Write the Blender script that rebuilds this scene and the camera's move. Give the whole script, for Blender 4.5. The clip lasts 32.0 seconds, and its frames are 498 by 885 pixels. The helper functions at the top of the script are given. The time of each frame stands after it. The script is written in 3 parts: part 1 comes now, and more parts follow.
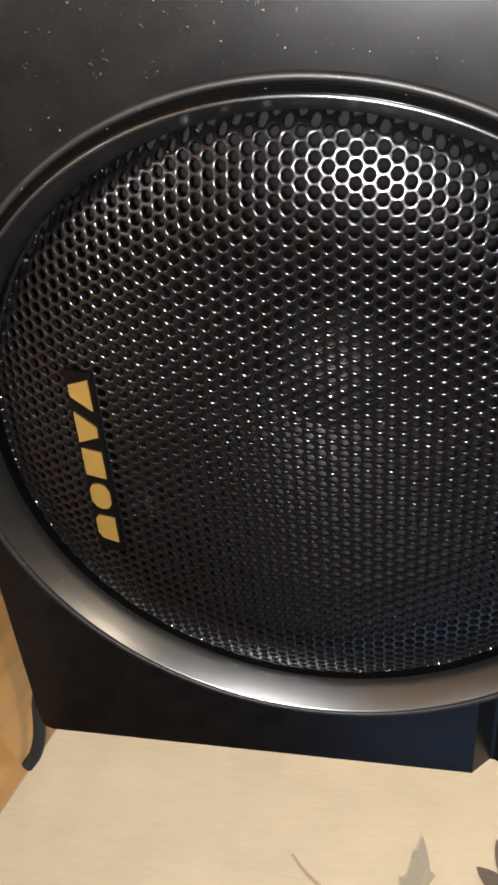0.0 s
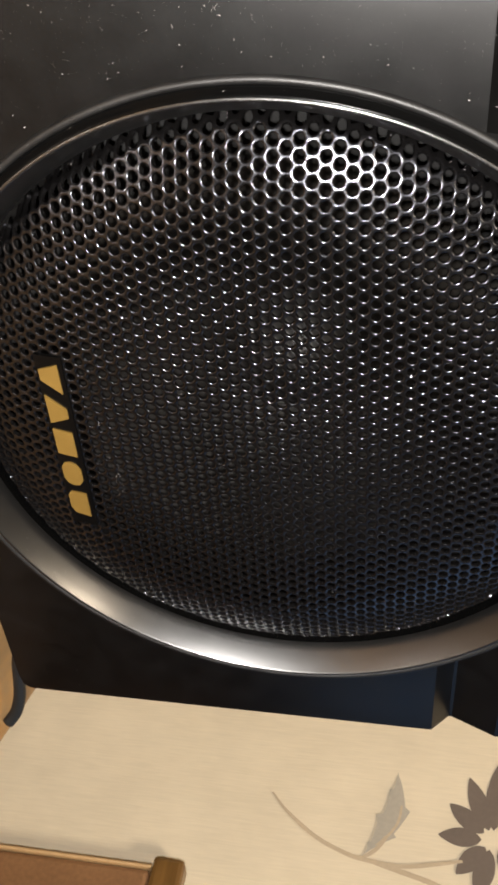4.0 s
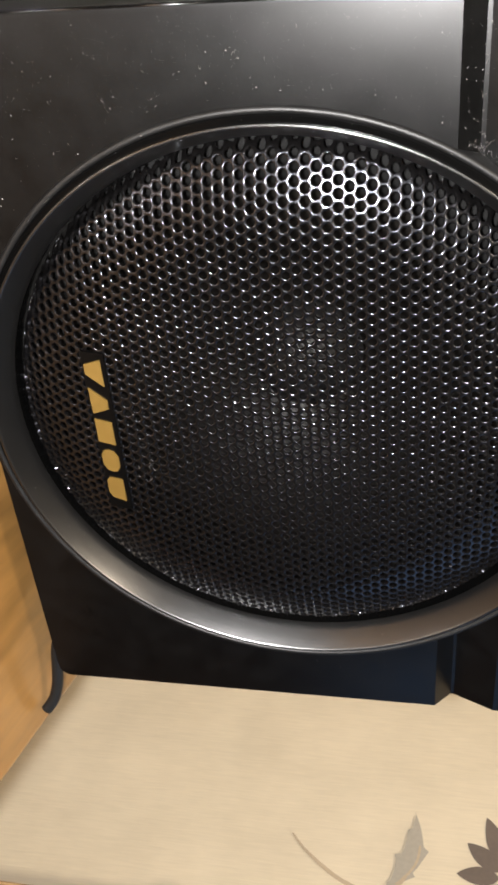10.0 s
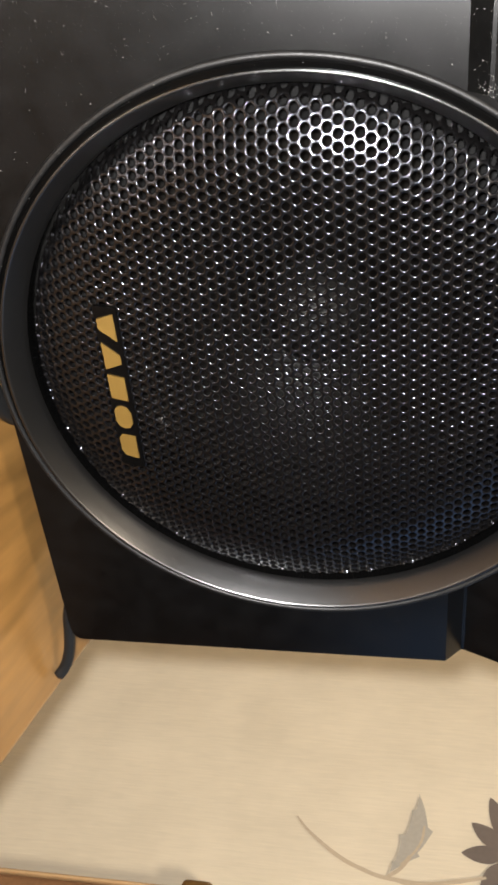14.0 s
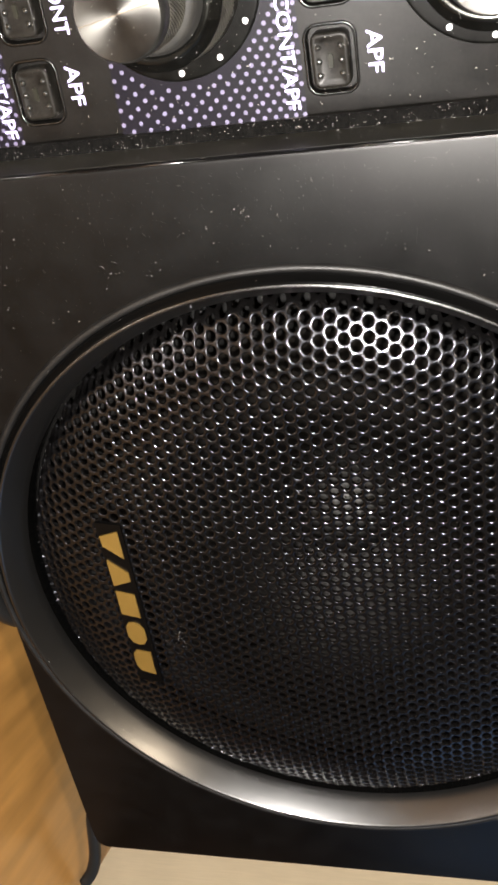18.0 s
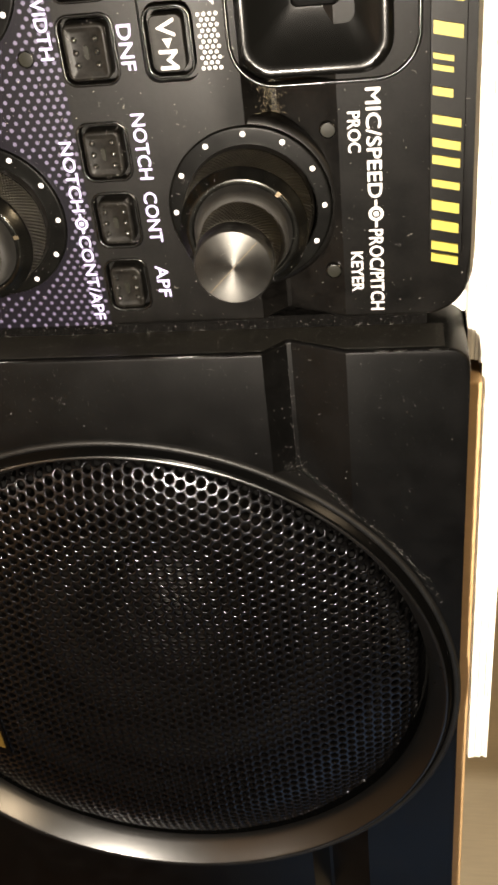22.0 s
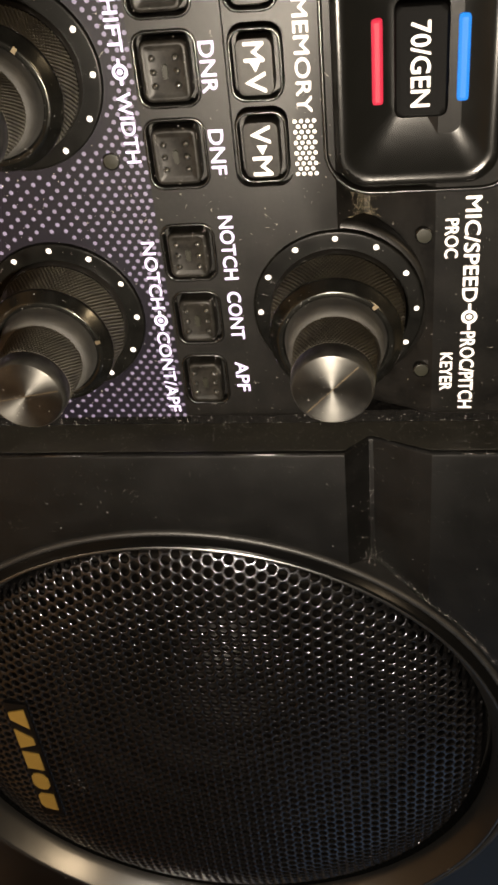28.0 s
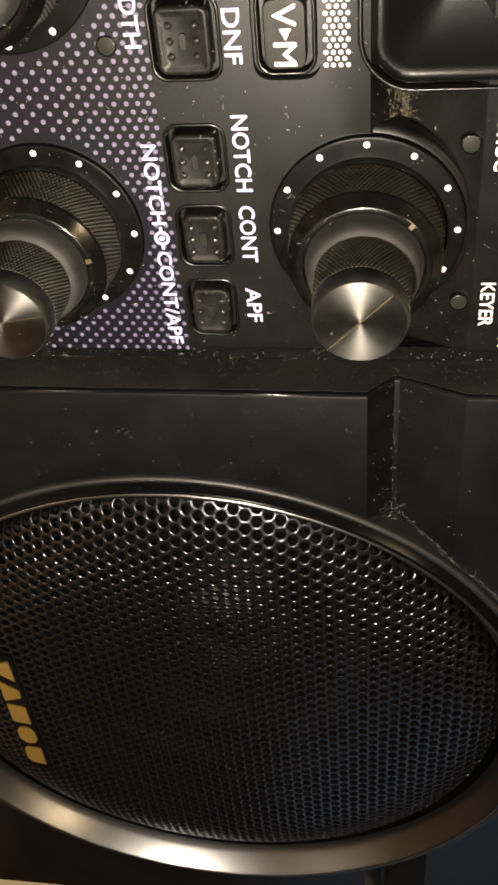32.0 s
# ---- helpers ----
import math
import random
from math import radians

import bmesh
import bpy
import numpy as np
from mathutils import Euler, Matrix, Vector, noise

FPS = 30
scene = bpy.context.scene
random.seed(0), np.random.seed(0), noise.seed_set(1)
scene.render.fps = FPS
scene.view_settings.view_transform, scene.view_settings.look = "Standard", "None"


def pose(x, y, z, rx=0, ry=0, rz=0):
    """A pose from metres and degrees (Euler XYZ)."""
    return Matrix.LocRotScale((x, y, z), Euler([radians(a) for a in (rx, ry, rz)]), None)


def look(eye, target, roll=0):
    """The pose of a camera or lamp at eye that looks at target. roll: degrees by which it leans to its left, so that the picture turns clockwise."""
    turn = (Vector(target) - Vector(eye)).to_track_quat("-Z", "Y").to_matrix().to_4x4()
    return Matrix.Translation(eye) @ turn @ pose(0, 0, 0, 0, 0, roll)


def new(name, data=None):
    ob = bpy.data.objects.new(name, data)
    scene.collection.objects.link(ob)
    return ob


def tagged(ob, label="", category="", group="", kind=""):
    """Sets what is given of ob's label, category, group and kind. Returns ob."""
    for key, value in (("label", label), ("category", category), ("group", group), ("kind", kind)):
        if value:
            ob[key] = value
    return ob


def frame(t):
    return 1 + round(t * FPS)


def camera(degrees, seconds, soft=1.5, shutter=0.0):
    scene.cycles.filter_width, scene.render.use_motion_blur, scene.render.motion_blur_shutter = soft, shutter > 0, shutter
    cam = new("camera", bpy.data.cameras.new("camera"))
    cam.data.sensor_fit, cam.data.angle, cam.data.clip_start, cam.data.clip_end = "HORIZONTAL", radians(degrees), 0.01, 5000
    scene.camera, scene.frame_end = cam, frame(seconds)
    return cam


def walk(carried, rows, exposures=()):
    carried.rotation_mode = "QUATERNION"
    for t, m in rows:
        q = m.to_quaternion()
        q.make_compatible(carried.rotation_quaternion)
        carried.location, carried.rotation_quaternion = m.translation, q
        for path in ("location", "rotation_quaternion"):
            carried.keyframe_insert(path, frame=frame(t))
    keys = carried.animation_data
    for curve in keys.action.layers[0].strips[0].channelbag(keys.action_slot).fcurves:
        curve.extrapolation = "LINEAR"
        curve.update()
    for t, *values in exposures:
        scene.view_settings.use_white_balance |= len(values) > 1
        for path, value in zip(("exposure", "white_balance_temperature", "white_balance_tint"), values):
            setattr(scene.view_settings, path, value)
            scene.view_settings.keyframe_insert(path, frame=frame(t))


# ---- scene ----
# seconds, stops, kelvin, tint
EXPOSURES = [(0, 0.16, 6350, 10), (3.5, 0.06, 6500, 10), (6, 0.0, 6900, 10), (8, 0.2, 6400, 10), (13, 0.18, 6300, 10), (16, -0.04, 6350, 10), (17, 0.14, 6500, 10), (19, -0.5, 6900, 10), (21, -0.85, 7600, 10), (24, -0.98, 7600, 10), (28, -0.9, 7900, 10), (30, -0.6, 7900, 10), (32, -0.8, 7900, 10)]
cam = camera(28.41, 32.0, soft=3.1)
# seconds, x, y, z, rx, ry, rz
PATH = [
    (0, -0.0206, -0.1358, 0.0917, -14.32, -79.09, 67.66),
    (0.5, -0.0247, -0.1391, 0.0949, -13.42, -78.88, 66.76),
    (1, -0.0286, -0.1372, 0.0995, -10.82, -79.03, 64.26),
    (1.5, -0.0218, -0.1297, 0.0946, -9.99, -79.20, 63.68),
    (2, -0.0340, -0.1326, 0.0935, -15.71, -80.05, 69.86),
    (2.5, -0.0359, -0.1486, 0.0916, -23.48, -80.52, 77.39),
    (3, -0.0401, -0.1578, 0.0956, -21.89, -80.11, 75.80),
    (3.5, -0.0282, -0.1478, 0.0965, -17.67, -80.14, 69.19),
    (5.5, -0.0389, -0.1197, 0.0961, -23.23, -78.86, 70.98),
    (6, -0.0391, -0.1273, 0.0982, -19.54, -78.64, 67.87),
    (6.5, -0.0356, -0.1300, 0.0996, -18.32, -78.62, 66.96),
    (7, -0.0311, -0.1366, 0.1002, -16.41, -78.94, 65.79),
    (7.5, -0.0293, -0.1436, 0.1007, -12.33, -78.95, 62.55),
    (8, -0.0300, -0.1493, 0.1007, -10.60, -78.89, 61.71),
    (8.5, -0.0317, -0.1564, 0.1003, -10.69, -79.04, 63.03),
    (9, -0.0307, -0.1574, 0.1004, -11.21, -79.19, 64.48),
    (9.5, -0.0321, -0.1621, 0.0997, -11.50, -79.18, 65.20),
    (10, -0.0319, -0.1655, 0.1017, -10.69, -78.89, 64.80),
    (10.5, -0.0333, -0.1664, 0.1021, -11.16, -78.72, 65.42),
    (11, -0.0335, -0.1679, 0.1026, -10.79, -78.75, 65.04),
    (11.5, -0.0300, -0.1686, 0.1026, -9.95, -78.84, 64.05),
    (12, -0.0282, -0.1691, 0.1043, -7.91, -78.93, 62.12),
    (12.5, -0.0285, -0.1713, 0.1071, -6.51, -79.05, 61.00),
    (13, -0.0283, -0.1722, 0.1040, -7.52, -79.09, 62.08),
    (13.5, -0.0254, -0.1735, 0.1028, -7.71, -78.96, 62.06),
    (15.5, -0.0273, -0.1696, 0.0817, -2.86, -81.71, 56.14),
    (16, -0.0377, -0.1639, 0.0952, -11.97, -78.29, 67.59),
    (16.5, -0.0350, -0.1544, 0.0965, -10.99, -77.24, 66.90),
    (17, -0.0274, -0.1397, 0.0919, -6.24, -76.86, 61.26),
    (17.5, -0.0368, -0.1369, 0.0940, -2.07, -76.54, 57.53),
    (18, -0.0378, -0.1371, 0.1024, 4.10, -75.56, 52.81),
    (18.5, -0.0476, -0.1321, 0.1014, 3.67, -77.78, 51.47),
    (19, -0.0475, -0.1326, 0.1019, 5.44, -78.41, 49.66),
    (19.5, -0.0485, -0.1312, 0.1056, 5.33, -78.52, 49.72),
    (20, -0.0606, -0.1315, 0.1058, 7.73, -79.66, 47.03),
    (20.5, -0.0702, -0.1352, 0.1142, 7.76, -80.48, 47.20),
    (21, -0.0798, -0.1395, 0.1193, 6.83, -81.29, 48.19),
    (21.5, -0.0825, -0.1399, 0.1225, 6.38, -81.60, 48.76),
    (22, -0.0782, -0.1432, 0.1235, 6.51, -81.68, 48.40),
    (22.5, -0.0825, -0.1431, 0.1242, 7.18, -81.78, 47.69),
    (23, -0.0804, -0.1436, 0.1213, 4.39, -81.47, 50.59),
    (23.5, -0.0769, -0.1434, 0.1189, 4.93, -81.37, 49.74),
    (24, -0.0831, -0.1403, 0.1135, 2.36, -81.38, 52.17),
    (24.5, -0.0866, -0.1431, 0.1178, 0.12, -81.40, 54.26),
    (26.5, -0.0900, -0.1355, 0.1135, 8.07, -81.66, 44.85),
    (27, -0.0904, -0.1348, 0.1118, 6.55, -81.75, 46.92),
    (27.5, -0.0948, -0.1350, 0.1175, 5.50, -82.19, 47.71),
    (28, -0.0942, -0.1288, 0.1099, 3.10, -81.89, 49.86),
    (28.5, -0.0903, -0.1194, 0.1039, -3.54, -81.47, 55.73),
    (29, -0.0768, -0.1077, 0.0965, -9.84, -81.11, 60.48),
    (29.5, -0.0856, -0.1064, 0.1017, -11.73, -81.17, 61.84),
    (30, -0.0857, -0.1071, 0.1061, -12.03, -81.65, 61.88),
    (30.5, -0.0903, -0.1083, 0.1057, -10.73, -81.80, 60.58),
    (31, -0.0879, -0.1126, 0.1056, -11.22, -81.67, 61.02),
    (31.5, -0.0881, -0.1127, 0.1061, -10.53, -81.64, 60.12),
    (32, -0.0844, -0.1143, 0.1063, -9.89, -81.70, 58.95),
]
walk(cam, [(t, pose(*p)) for t, *p in PATH], EXPOSURES)

MM = 0.001

# ---- light ----
world = bpy.data.worlds.new("room")
scene.world = world
world.use_nodes = True
world.node_tree.nodes["Background"].inputs[0].default_value = (1.0, 0.86, 0.72, 1)
world.node_tree.nodes["Background"].inputs[1].default_value = 0.02


def lamp(name, kind, place, target, watts, colour, size):
    data = bpy.data.lights.new(name, kind)
    data.energy, data.color = watts, colour
    if kind == "AREA":
        data.shape, data.size = "DISK", size
    else:
        data.shadow_soft_size = size
    ob = new(name, data)
    ob.matrix_world = look(place, target)
    return tagged(ob, kind="structure")


torch = lamp("phone_torch", "SPOT", (-0.031, -0.170, 0.094), (0.0, 0, 0.085), 9.7, (1.0, 0.955, 0.91), 0.004)
torch.data.spot_size, torch.data.spot_blend = math.radians(160), 0.7
lamp("ceiling_lamp_light", "AREA", (-0.75, -1.2, 1.85), (0.1, 0.0, 0.0), 60.0, (1.0, 0.82, 0.61), 0.5)


# ---- materials ----
def material(name, colour, rough, metal=0.0, grain=0.0, scale=400.0, bump=0.0, bump_scale=900.0, dust=0.0, coat=0.0, spec=0.5, vary=0.08, big=25.0, streak=None):
    m = bpy.data.materials.new(name)
    m.use_nodes = True
    nt = m.node_tree
    n, l = nt.nodes, nt.links
    b = n["Principled BSDF"]
    b.inputs["Metallic"].default_value = metal
    b.inputs["Specular IOR Level"].default_value = spec
    b.inputs["Coat Weight"].default_value = coat
    b.inputs["Coat Roughness"].default_value = 0.08
    tc = n.new("ShaderNodeTexCoord")
    big_noise = n.new("ShaderNodeTexNoise")
    big_noise.inputs["Scale"].default_value = big
    big_noise.inputs["Detail"].default_value = 5
    fine = n.new("ShaderNodeTexNoise")
    fine.inputs["Scale"].default_value = scale
    fine.inputs["Detail"].default_value = 3
    l.new(tc.outputs["Object"], big_noise.inputs["Vector"])
    grain_at = tc.outputs["Object"]
    if streak:
        stretch = n.new("ShaderNodeMapping")
        stretch.inputs["Scale"].default_value = streak
        l.new(grain_at, stretch.inputs["Vector"])
        grain_at = stretch.outputs["Vector"]
    l.new(grain_at, fine.inputs["Vector"])
    mix = n.new("ShaderNodeMath")
    mix.operation = "MULTIPLY_ADD"
    l.new(big_noise.outputs["Fac"], mix.inputs[0])
    mix.inputs[1].default_value = 0.6
    mul = n.new("ShaderNodeMath")
    mul.operation = "MULTIPLY"
    l.new(fine.outputs["Fac"], mul.inputs[0])
    mul.inputs[1].default_value = 0.4
    l.new(mul.outputs[0], mix.inputs[2])
    ramp = n.new("ShaderNodeValToRGB")
    c = Vector(colour)
    ramp.color_ramp.elements[0].position, ramp.color_ramp.elements[1].position = 0.35, 0.65
    ramp.color_ramp.elements[0].color = (*(c * (1 - vary)), 1)
    ramp.color_ramp.elements[1].color = (*(c * (1 + vary)), 1)
    l.new(mix.outputs[0], ramp.inputs["Fac"])
    out = ramp.outputs["Color"]
    rough_map = n.new("ShaderNodeMapRange")
    rough_map.inputs["To Min"].default_value = max(0.02, rough - 0.06)
    rough_map.inputs["To Max"].default_value = min(1, rough + 0.06)
    l.new(mix.outputs[0], rough_map.inputs["Value"])
    rough_out = rough_map.outputs["Result"]
    if dust > 0:
        v = n.new("ShaderNodeTexVoronoi")
        v.inputs["Scale"].default_value = 210.0
        l.new(tc.outputs["Object"], v.inputs["Vector"])
        sep = n.new("ShaderNodeSeparateColor")
        l.new(v.outputs["Color"], sep.inputs[0])
        size = n.new("ShaderNodeMapRange")
        size.inputs["From Min"].default_value = 1 - dust
        size.inputs["From Max"].default_value = 1.0
        size.inputs["To Min"].default_value = 0.0
        size.inputs["To Max"].default_value = 0.09
        l.new(sep.outputs[0], size.inputs["Value"])
        lt = n.new("ShaderNodeMath")
        lt.operation = "LESS_THAN"
        l.new(v.outputs["Distance"], lt.inputs[0])
        l.new(size.outputs["Result"], lt.inputs[1])
        cm = n.new("ShaderNodeMix")
        cm.data_type = "RGBA"
        l.new(lt.outputs[0], cm.inputs["Factor"])
        l.new(out, cm.inputs[6])
        cm.inputs[7].default_value = (0.55, 0.5, 0.45, 1)
        out = cm.outputs[2]
    l.new(out, b.inputs["Base Color"])
    l.new(rough_out, b.inputs["Roughness"])
    if bump > 0:
        bn = n.new("ShaderNodeTexNoise")
        bn.inputs["Scale"].default_value = bump_scale
        bn.inputs["Detail"].default_value = 4
        l.new(grain_at, bn.inputs["Vector"])
        bp = n.new("ShaderNodeBump")
        bp.inputs["Strength"].default_value = bump
        bp.inputs["Distance"].default_value = 0.0004
        l.new(bn.outputs["Fac"], bp.inputs["Height"])
        l.new(bp.outputs["Normal"], b.inputs["Normal"])
    return m


BLACK_SATIN = material("black_satin_plastic", (0.0013, 0.0013, 0.0013), 0.39, bump=0.02, spec=0.125, scale=1400, big=160, vary=0.5, bump_scale=2200)
PANEL = material("black_panel", (0.0022, 0.0020, 0.0018), 0.40, bump=0.05, spec=0.15, vary=0.7, big=220, scale=1800)
GRILLE = material("black_painted_steel", (0.0015, 0.0014, 0.0014), 0.21, spec=0.35)
GRILLE.node_tree.nodes["Principled BSDF"].inputs["Specular Tint"].default_value = (0.86, 0.88, 1.0, 1)
BEAD = material("matte_black_bead", (0.003, 0.003, 0.003), 0.5, spec=0.3, bump=0.05, vary=0.4, big=300)
LIP = material("glossy_black_lip", (0.001, 0.001, 0.001), 0.2, spec=0.04)
SURROUND = material("black_foam_surround", (0.0048, 0.0048, 0.0048), 0.8, spec=0.03)
RING = material("black_satin_ring", (0.002, 0.002, 0.002), 0.29, bump=0.03, spec=0.75)
CONE = material("speaker_cone", (0.0034, 0.0029, 0.0023), 0.5, spec=0.2)
WALLPAPER = material("cream_wallpaper", (0.74, 0.66, 0.505), 0.75, bump=0.25, bump_scale=700, vary=0.07, scale=900, streak=(1, 1, 0.07))
WOOD = material("orange_lacquered_wood", (0.175, 0.09, 0.025), 0.35, coat=0.2, vary=0.42, big=14, scale=240, streak=(1, 0.1, 1))
DARKWOOD = material("brown_wood", (0.25, 0.13, 0.06), 0.45, vary=0.2)
PAPER = material("white_paper", (0.85, 0.83, 0.76), 0.8)
# near-black for walls out of view, so the grille reflects little
UNSEEN_DARK = material("dark_unseen_wall", (0.014, 0.010, 0.008), 0.6, vary=0.25)
TAN = material("tan_board", (0.55, 0.36, 0.18), 0.6)
YELLOW = material("yellow_paint", (0.29, 0.245, 0.03), 0.5)
GOLD = material("gold_paint", (0.11, 0.066, 0.014), 0.45, metal=0.4)
RUBBER = material("black_rubber", (0.006, 0.006, 0.006), 0.5, spec=0.2)


PRINT_DARK = material("dark_print", (0.16, 0.13, 0.11), 0.8)
PRINT_GREY = material("grey_print", (0.43, 0.40, 0.34), 0.8)
PRINT_TAN = material("tan_print", (0.52, 0.43, 0.31), 0.8)
GLOW_BACKING = material("white_glow_backing", (0.7, 0.7, 0.7), 0.5)
CAP_GREY = material("grey_dust_cap", (0.004, 0.0038, 0.0034), 0.62, spec=0.42)
BADGE_BLACK = material("badge_black", (0.001, 0.001, 0.001), 0.25, spec=0.1)
GLOSS = material("glossy_black_rubber", (0.002, 0.0019, 0.0017), 0.24, bump=0.03, spec=0.34)
HOUSE = material("satin_black_housing", (0.0022, 0.0022, 0.002), 0.22, bump=0.02, spec=0.11)
KEY_GREY = material("grey_key", (0.012, 0.0118, 0.011), 0.5, spec=0.15)
KEY = material("matte_black_key", (0.0015, 0.0015, 0.0015), 0.55, spec=0.02)
PIP = material("polished_pip", (0.01, 0.01, 0.009), 0.22, spec=0.9)
LENS = material("olive_lens", (0.008, 0.008, 0.0055), 0.45, spec=0.12)
WHITE = material("white_print", (0.5, 0.5, 0.5), 0.6, vary=0.02)
LILAC = material("lilac_print", (0.40, 0.37, 0.62), 0.6, vary=0.02)
LILAC_DOT = material("lilac_dots", (0.07, 0.062, 0.11), 0.6, vary=0.05)
FIELD = material("dark_violet_field", (0.0026, 0.0022, 0.0045), 0.40, bump=0.04, spec=0.13)
KNOB = material("black_knob", (0.008, 0.0076, 0.007), 0.35, spec=0.35)
KNURL = material("knurled_rubber", (0.021, 0.020, 0.016), 0.55, vary=0.6, big=250, spec=0.3)
DUSTY_SLEEVE = material("dusty_sleeve", (0.006, 0.0056, 0.0045), 0.7, vary=0.9, big=400, scale=2500)
CAP = material("dusty_button_rubber", (0.0065, 0.006, 0.0052), 0.36, vary=0.6, scale=3000, big=700, spec=0.09)
PLATE = material("dial_plate_black", (0.0018, 0.0018, 0.0016), 0.34, bump=0.03, spec=0.05, vary=0.6, big=300)
POLISHED = material("polished_black", (0.02, 0.02, 0.018), 0.2, metal=0.9, vary=0.4, big=300)
COLLAR = material("dusty_grey_collar", (0.03, 0.03, 0.028), 0.38, metal=0.7, vary=0.4, big=500)
DUSTY_SIDE_SHEEN = material("dusty_side_sheen", (0.012, 0.0115, 0.0095), 0.5, vary=0.5, big=90, scale=1500, spec=0.25)
BRASS = material("brass_mark", (0.09, 0.07, 0.045), 0.4, metal=0.8)
DUSTY = material("dusty_black", (0.0016, 0.0015, 0.0014), 0.9, vary=0.8, scale=2500, big=600, bump=0.8, spec=0.05)


def turned_metal():
    m = material("turned_metal", (0.052, 0.051, 0.048), 0.42, metal=1.0, vary=0.15, big=500)
    n, l = m.node_tree.nodes, m.node_tree.links
    t = n.new("ShaderNodeTangent")
    t.direction_type, t.axis = "RADIAL", "Y"
    b = n["Principled BSDF"]
    b.inputs["Anisotropic"].default_value = 0.8
    b.inputs["Anisotropic Rotation"].default_value = 0.25
    l.new(t.outputs[0], b.inputs["Tangent"])
    return m


TURNED = turned_metal()


def glow(name, colour, strength):
    m = bpy.data.materials.new(name)
    m.use_nodes = True
    b = m.node_tree.nodes["Principled BSDF"]
    b.inputs["Base Color"].default_value = (*[0.03 * c for c in colour], 1)
    b.inputs["Emission Color"].default_value = (*colour, 1)
    b.inputs["Specular IOR Level"].default_value = 0.1
    b.inputs["Emission Strength"].default_value = strength
    return m


# glow of the added panel that stands for an unknown blue source
BLUE_GLOW = glow("blue_glow_sheet", (0.28, 0.50, 0.9), 1.9)
RED_LIGHT = glow("red_lit_bar", (1.0, 0.045, 0.11), 1.5)
BLUE_LIGHT = glow("blue_lit_bar", (0.0, 0.26, 1.0), 2.2)


# ---- mesh helpers ----
def mesh_from(name, verts, faces, smooth=False):
    me = bpy.data.meshes.new(name)
    me.from_pydata([tuple(v) for v in verts], [], faces)
    me.validate()
    if smooth:
        me.polygons.foreach_set("use_smooth", [True] * len(me.polygons))
    return me


def put(name, me, mat, parent=None, label=""):
    me.materials.append(mat)
    ob = new(name, me)
    if parent:
        ob.parent = parent
    return tagged(ob, label) if label else ob


def part(name, bm, mat, parent=None, label="", smooth=False):
    me = bpy.data.meshes.new(name)
    bmesh.ops.recalc_face_normals(bm, faces=bm.faces)
    if smooth:
        for f in bm.faces:
            f.smooth = True
    bm.to_mesh(me)
    bm.free()
    return put(name, me, mat, parent, label)


def box(x0, x1, y0, y1, z0, z1, bevel=0.0, segments=2):
    bm = bmesh.new()
    bmesh.ops.create_cube(bm, size=1)
    bmesh.ops.scale(bm, vec=(x1 - x0, y1 - y0, z1 - z0), verts=bm.verts)
    bmesh.ops.translate(bm, vec=((x0 + x1) / 2, (y0 + y1) / 2, (z0 + z1) / 2), verts=bm.verts)
    if bevel > 0:
        bmesh.ops.bevel(bm, geom=bm.edges[:], offset=bevel, segments=segments, affect="EDGES", profile=0.5)
    return bm


def thing(name, place, label, category, group=""):
    ob = new(name)
    ob.empty_display_size = 0.01
    ob.location = place
    return tagged(ob, label, category, group)


# ---- setting ----
def wall(name, bm, mat):
    return tagged(part(name, bm, mat), kind="structure")


side_wall = wall("wall_side", box(0.503, 0.62, 0.0, 0.95, -0.75, 1.9), WALLPAPER)
# this stretch, the front and far side are assumed, darkened to cut reflections
wall("wall_side_unseen", box(0.503, 0.62, -3.2, 0.0, -0.75, 1.9), UNSEEN_DARK)
wall("wall_back", box(-3.2, 0.503, 0.95, 1.07, -0.75, 1.9), WALLPAPER)
wall("wall_front", box(-3.2, 0.503, -3.32, -3.2, -0.75, 1.9), UNSEEN_DARK)
wall("wall_far_side", box(-3.32, -3.2, -3.32, 1.07, -0.75, 1.9), UNSEEN_DARK)
wall("floor", box(-3.32, 0.62, -3.32, 1.07, -0.85, -0.75), DARKWOOD)
wall("ceiling", box(-3.32, 0.62, -3.32, 1.07, 1.9, 2.0), PAPER)


LAYER = [0]


def flat_shape(name, pts, mat):
    """A printed motif: a thin outline of (y, z) in mm on the side wall."""
    LAYER[0] += 1
    x = 0.5027 - 0.00006 * LAYER[0]
    bm = bmesh.new()
    f = bm.faces.new([bm.verts.new((x, y * MM, z * MM)) for y, z in pts])
    bmesh.ops.triangulate(bm, faces=[f])
    return part(name, bm, mat, side_wall)


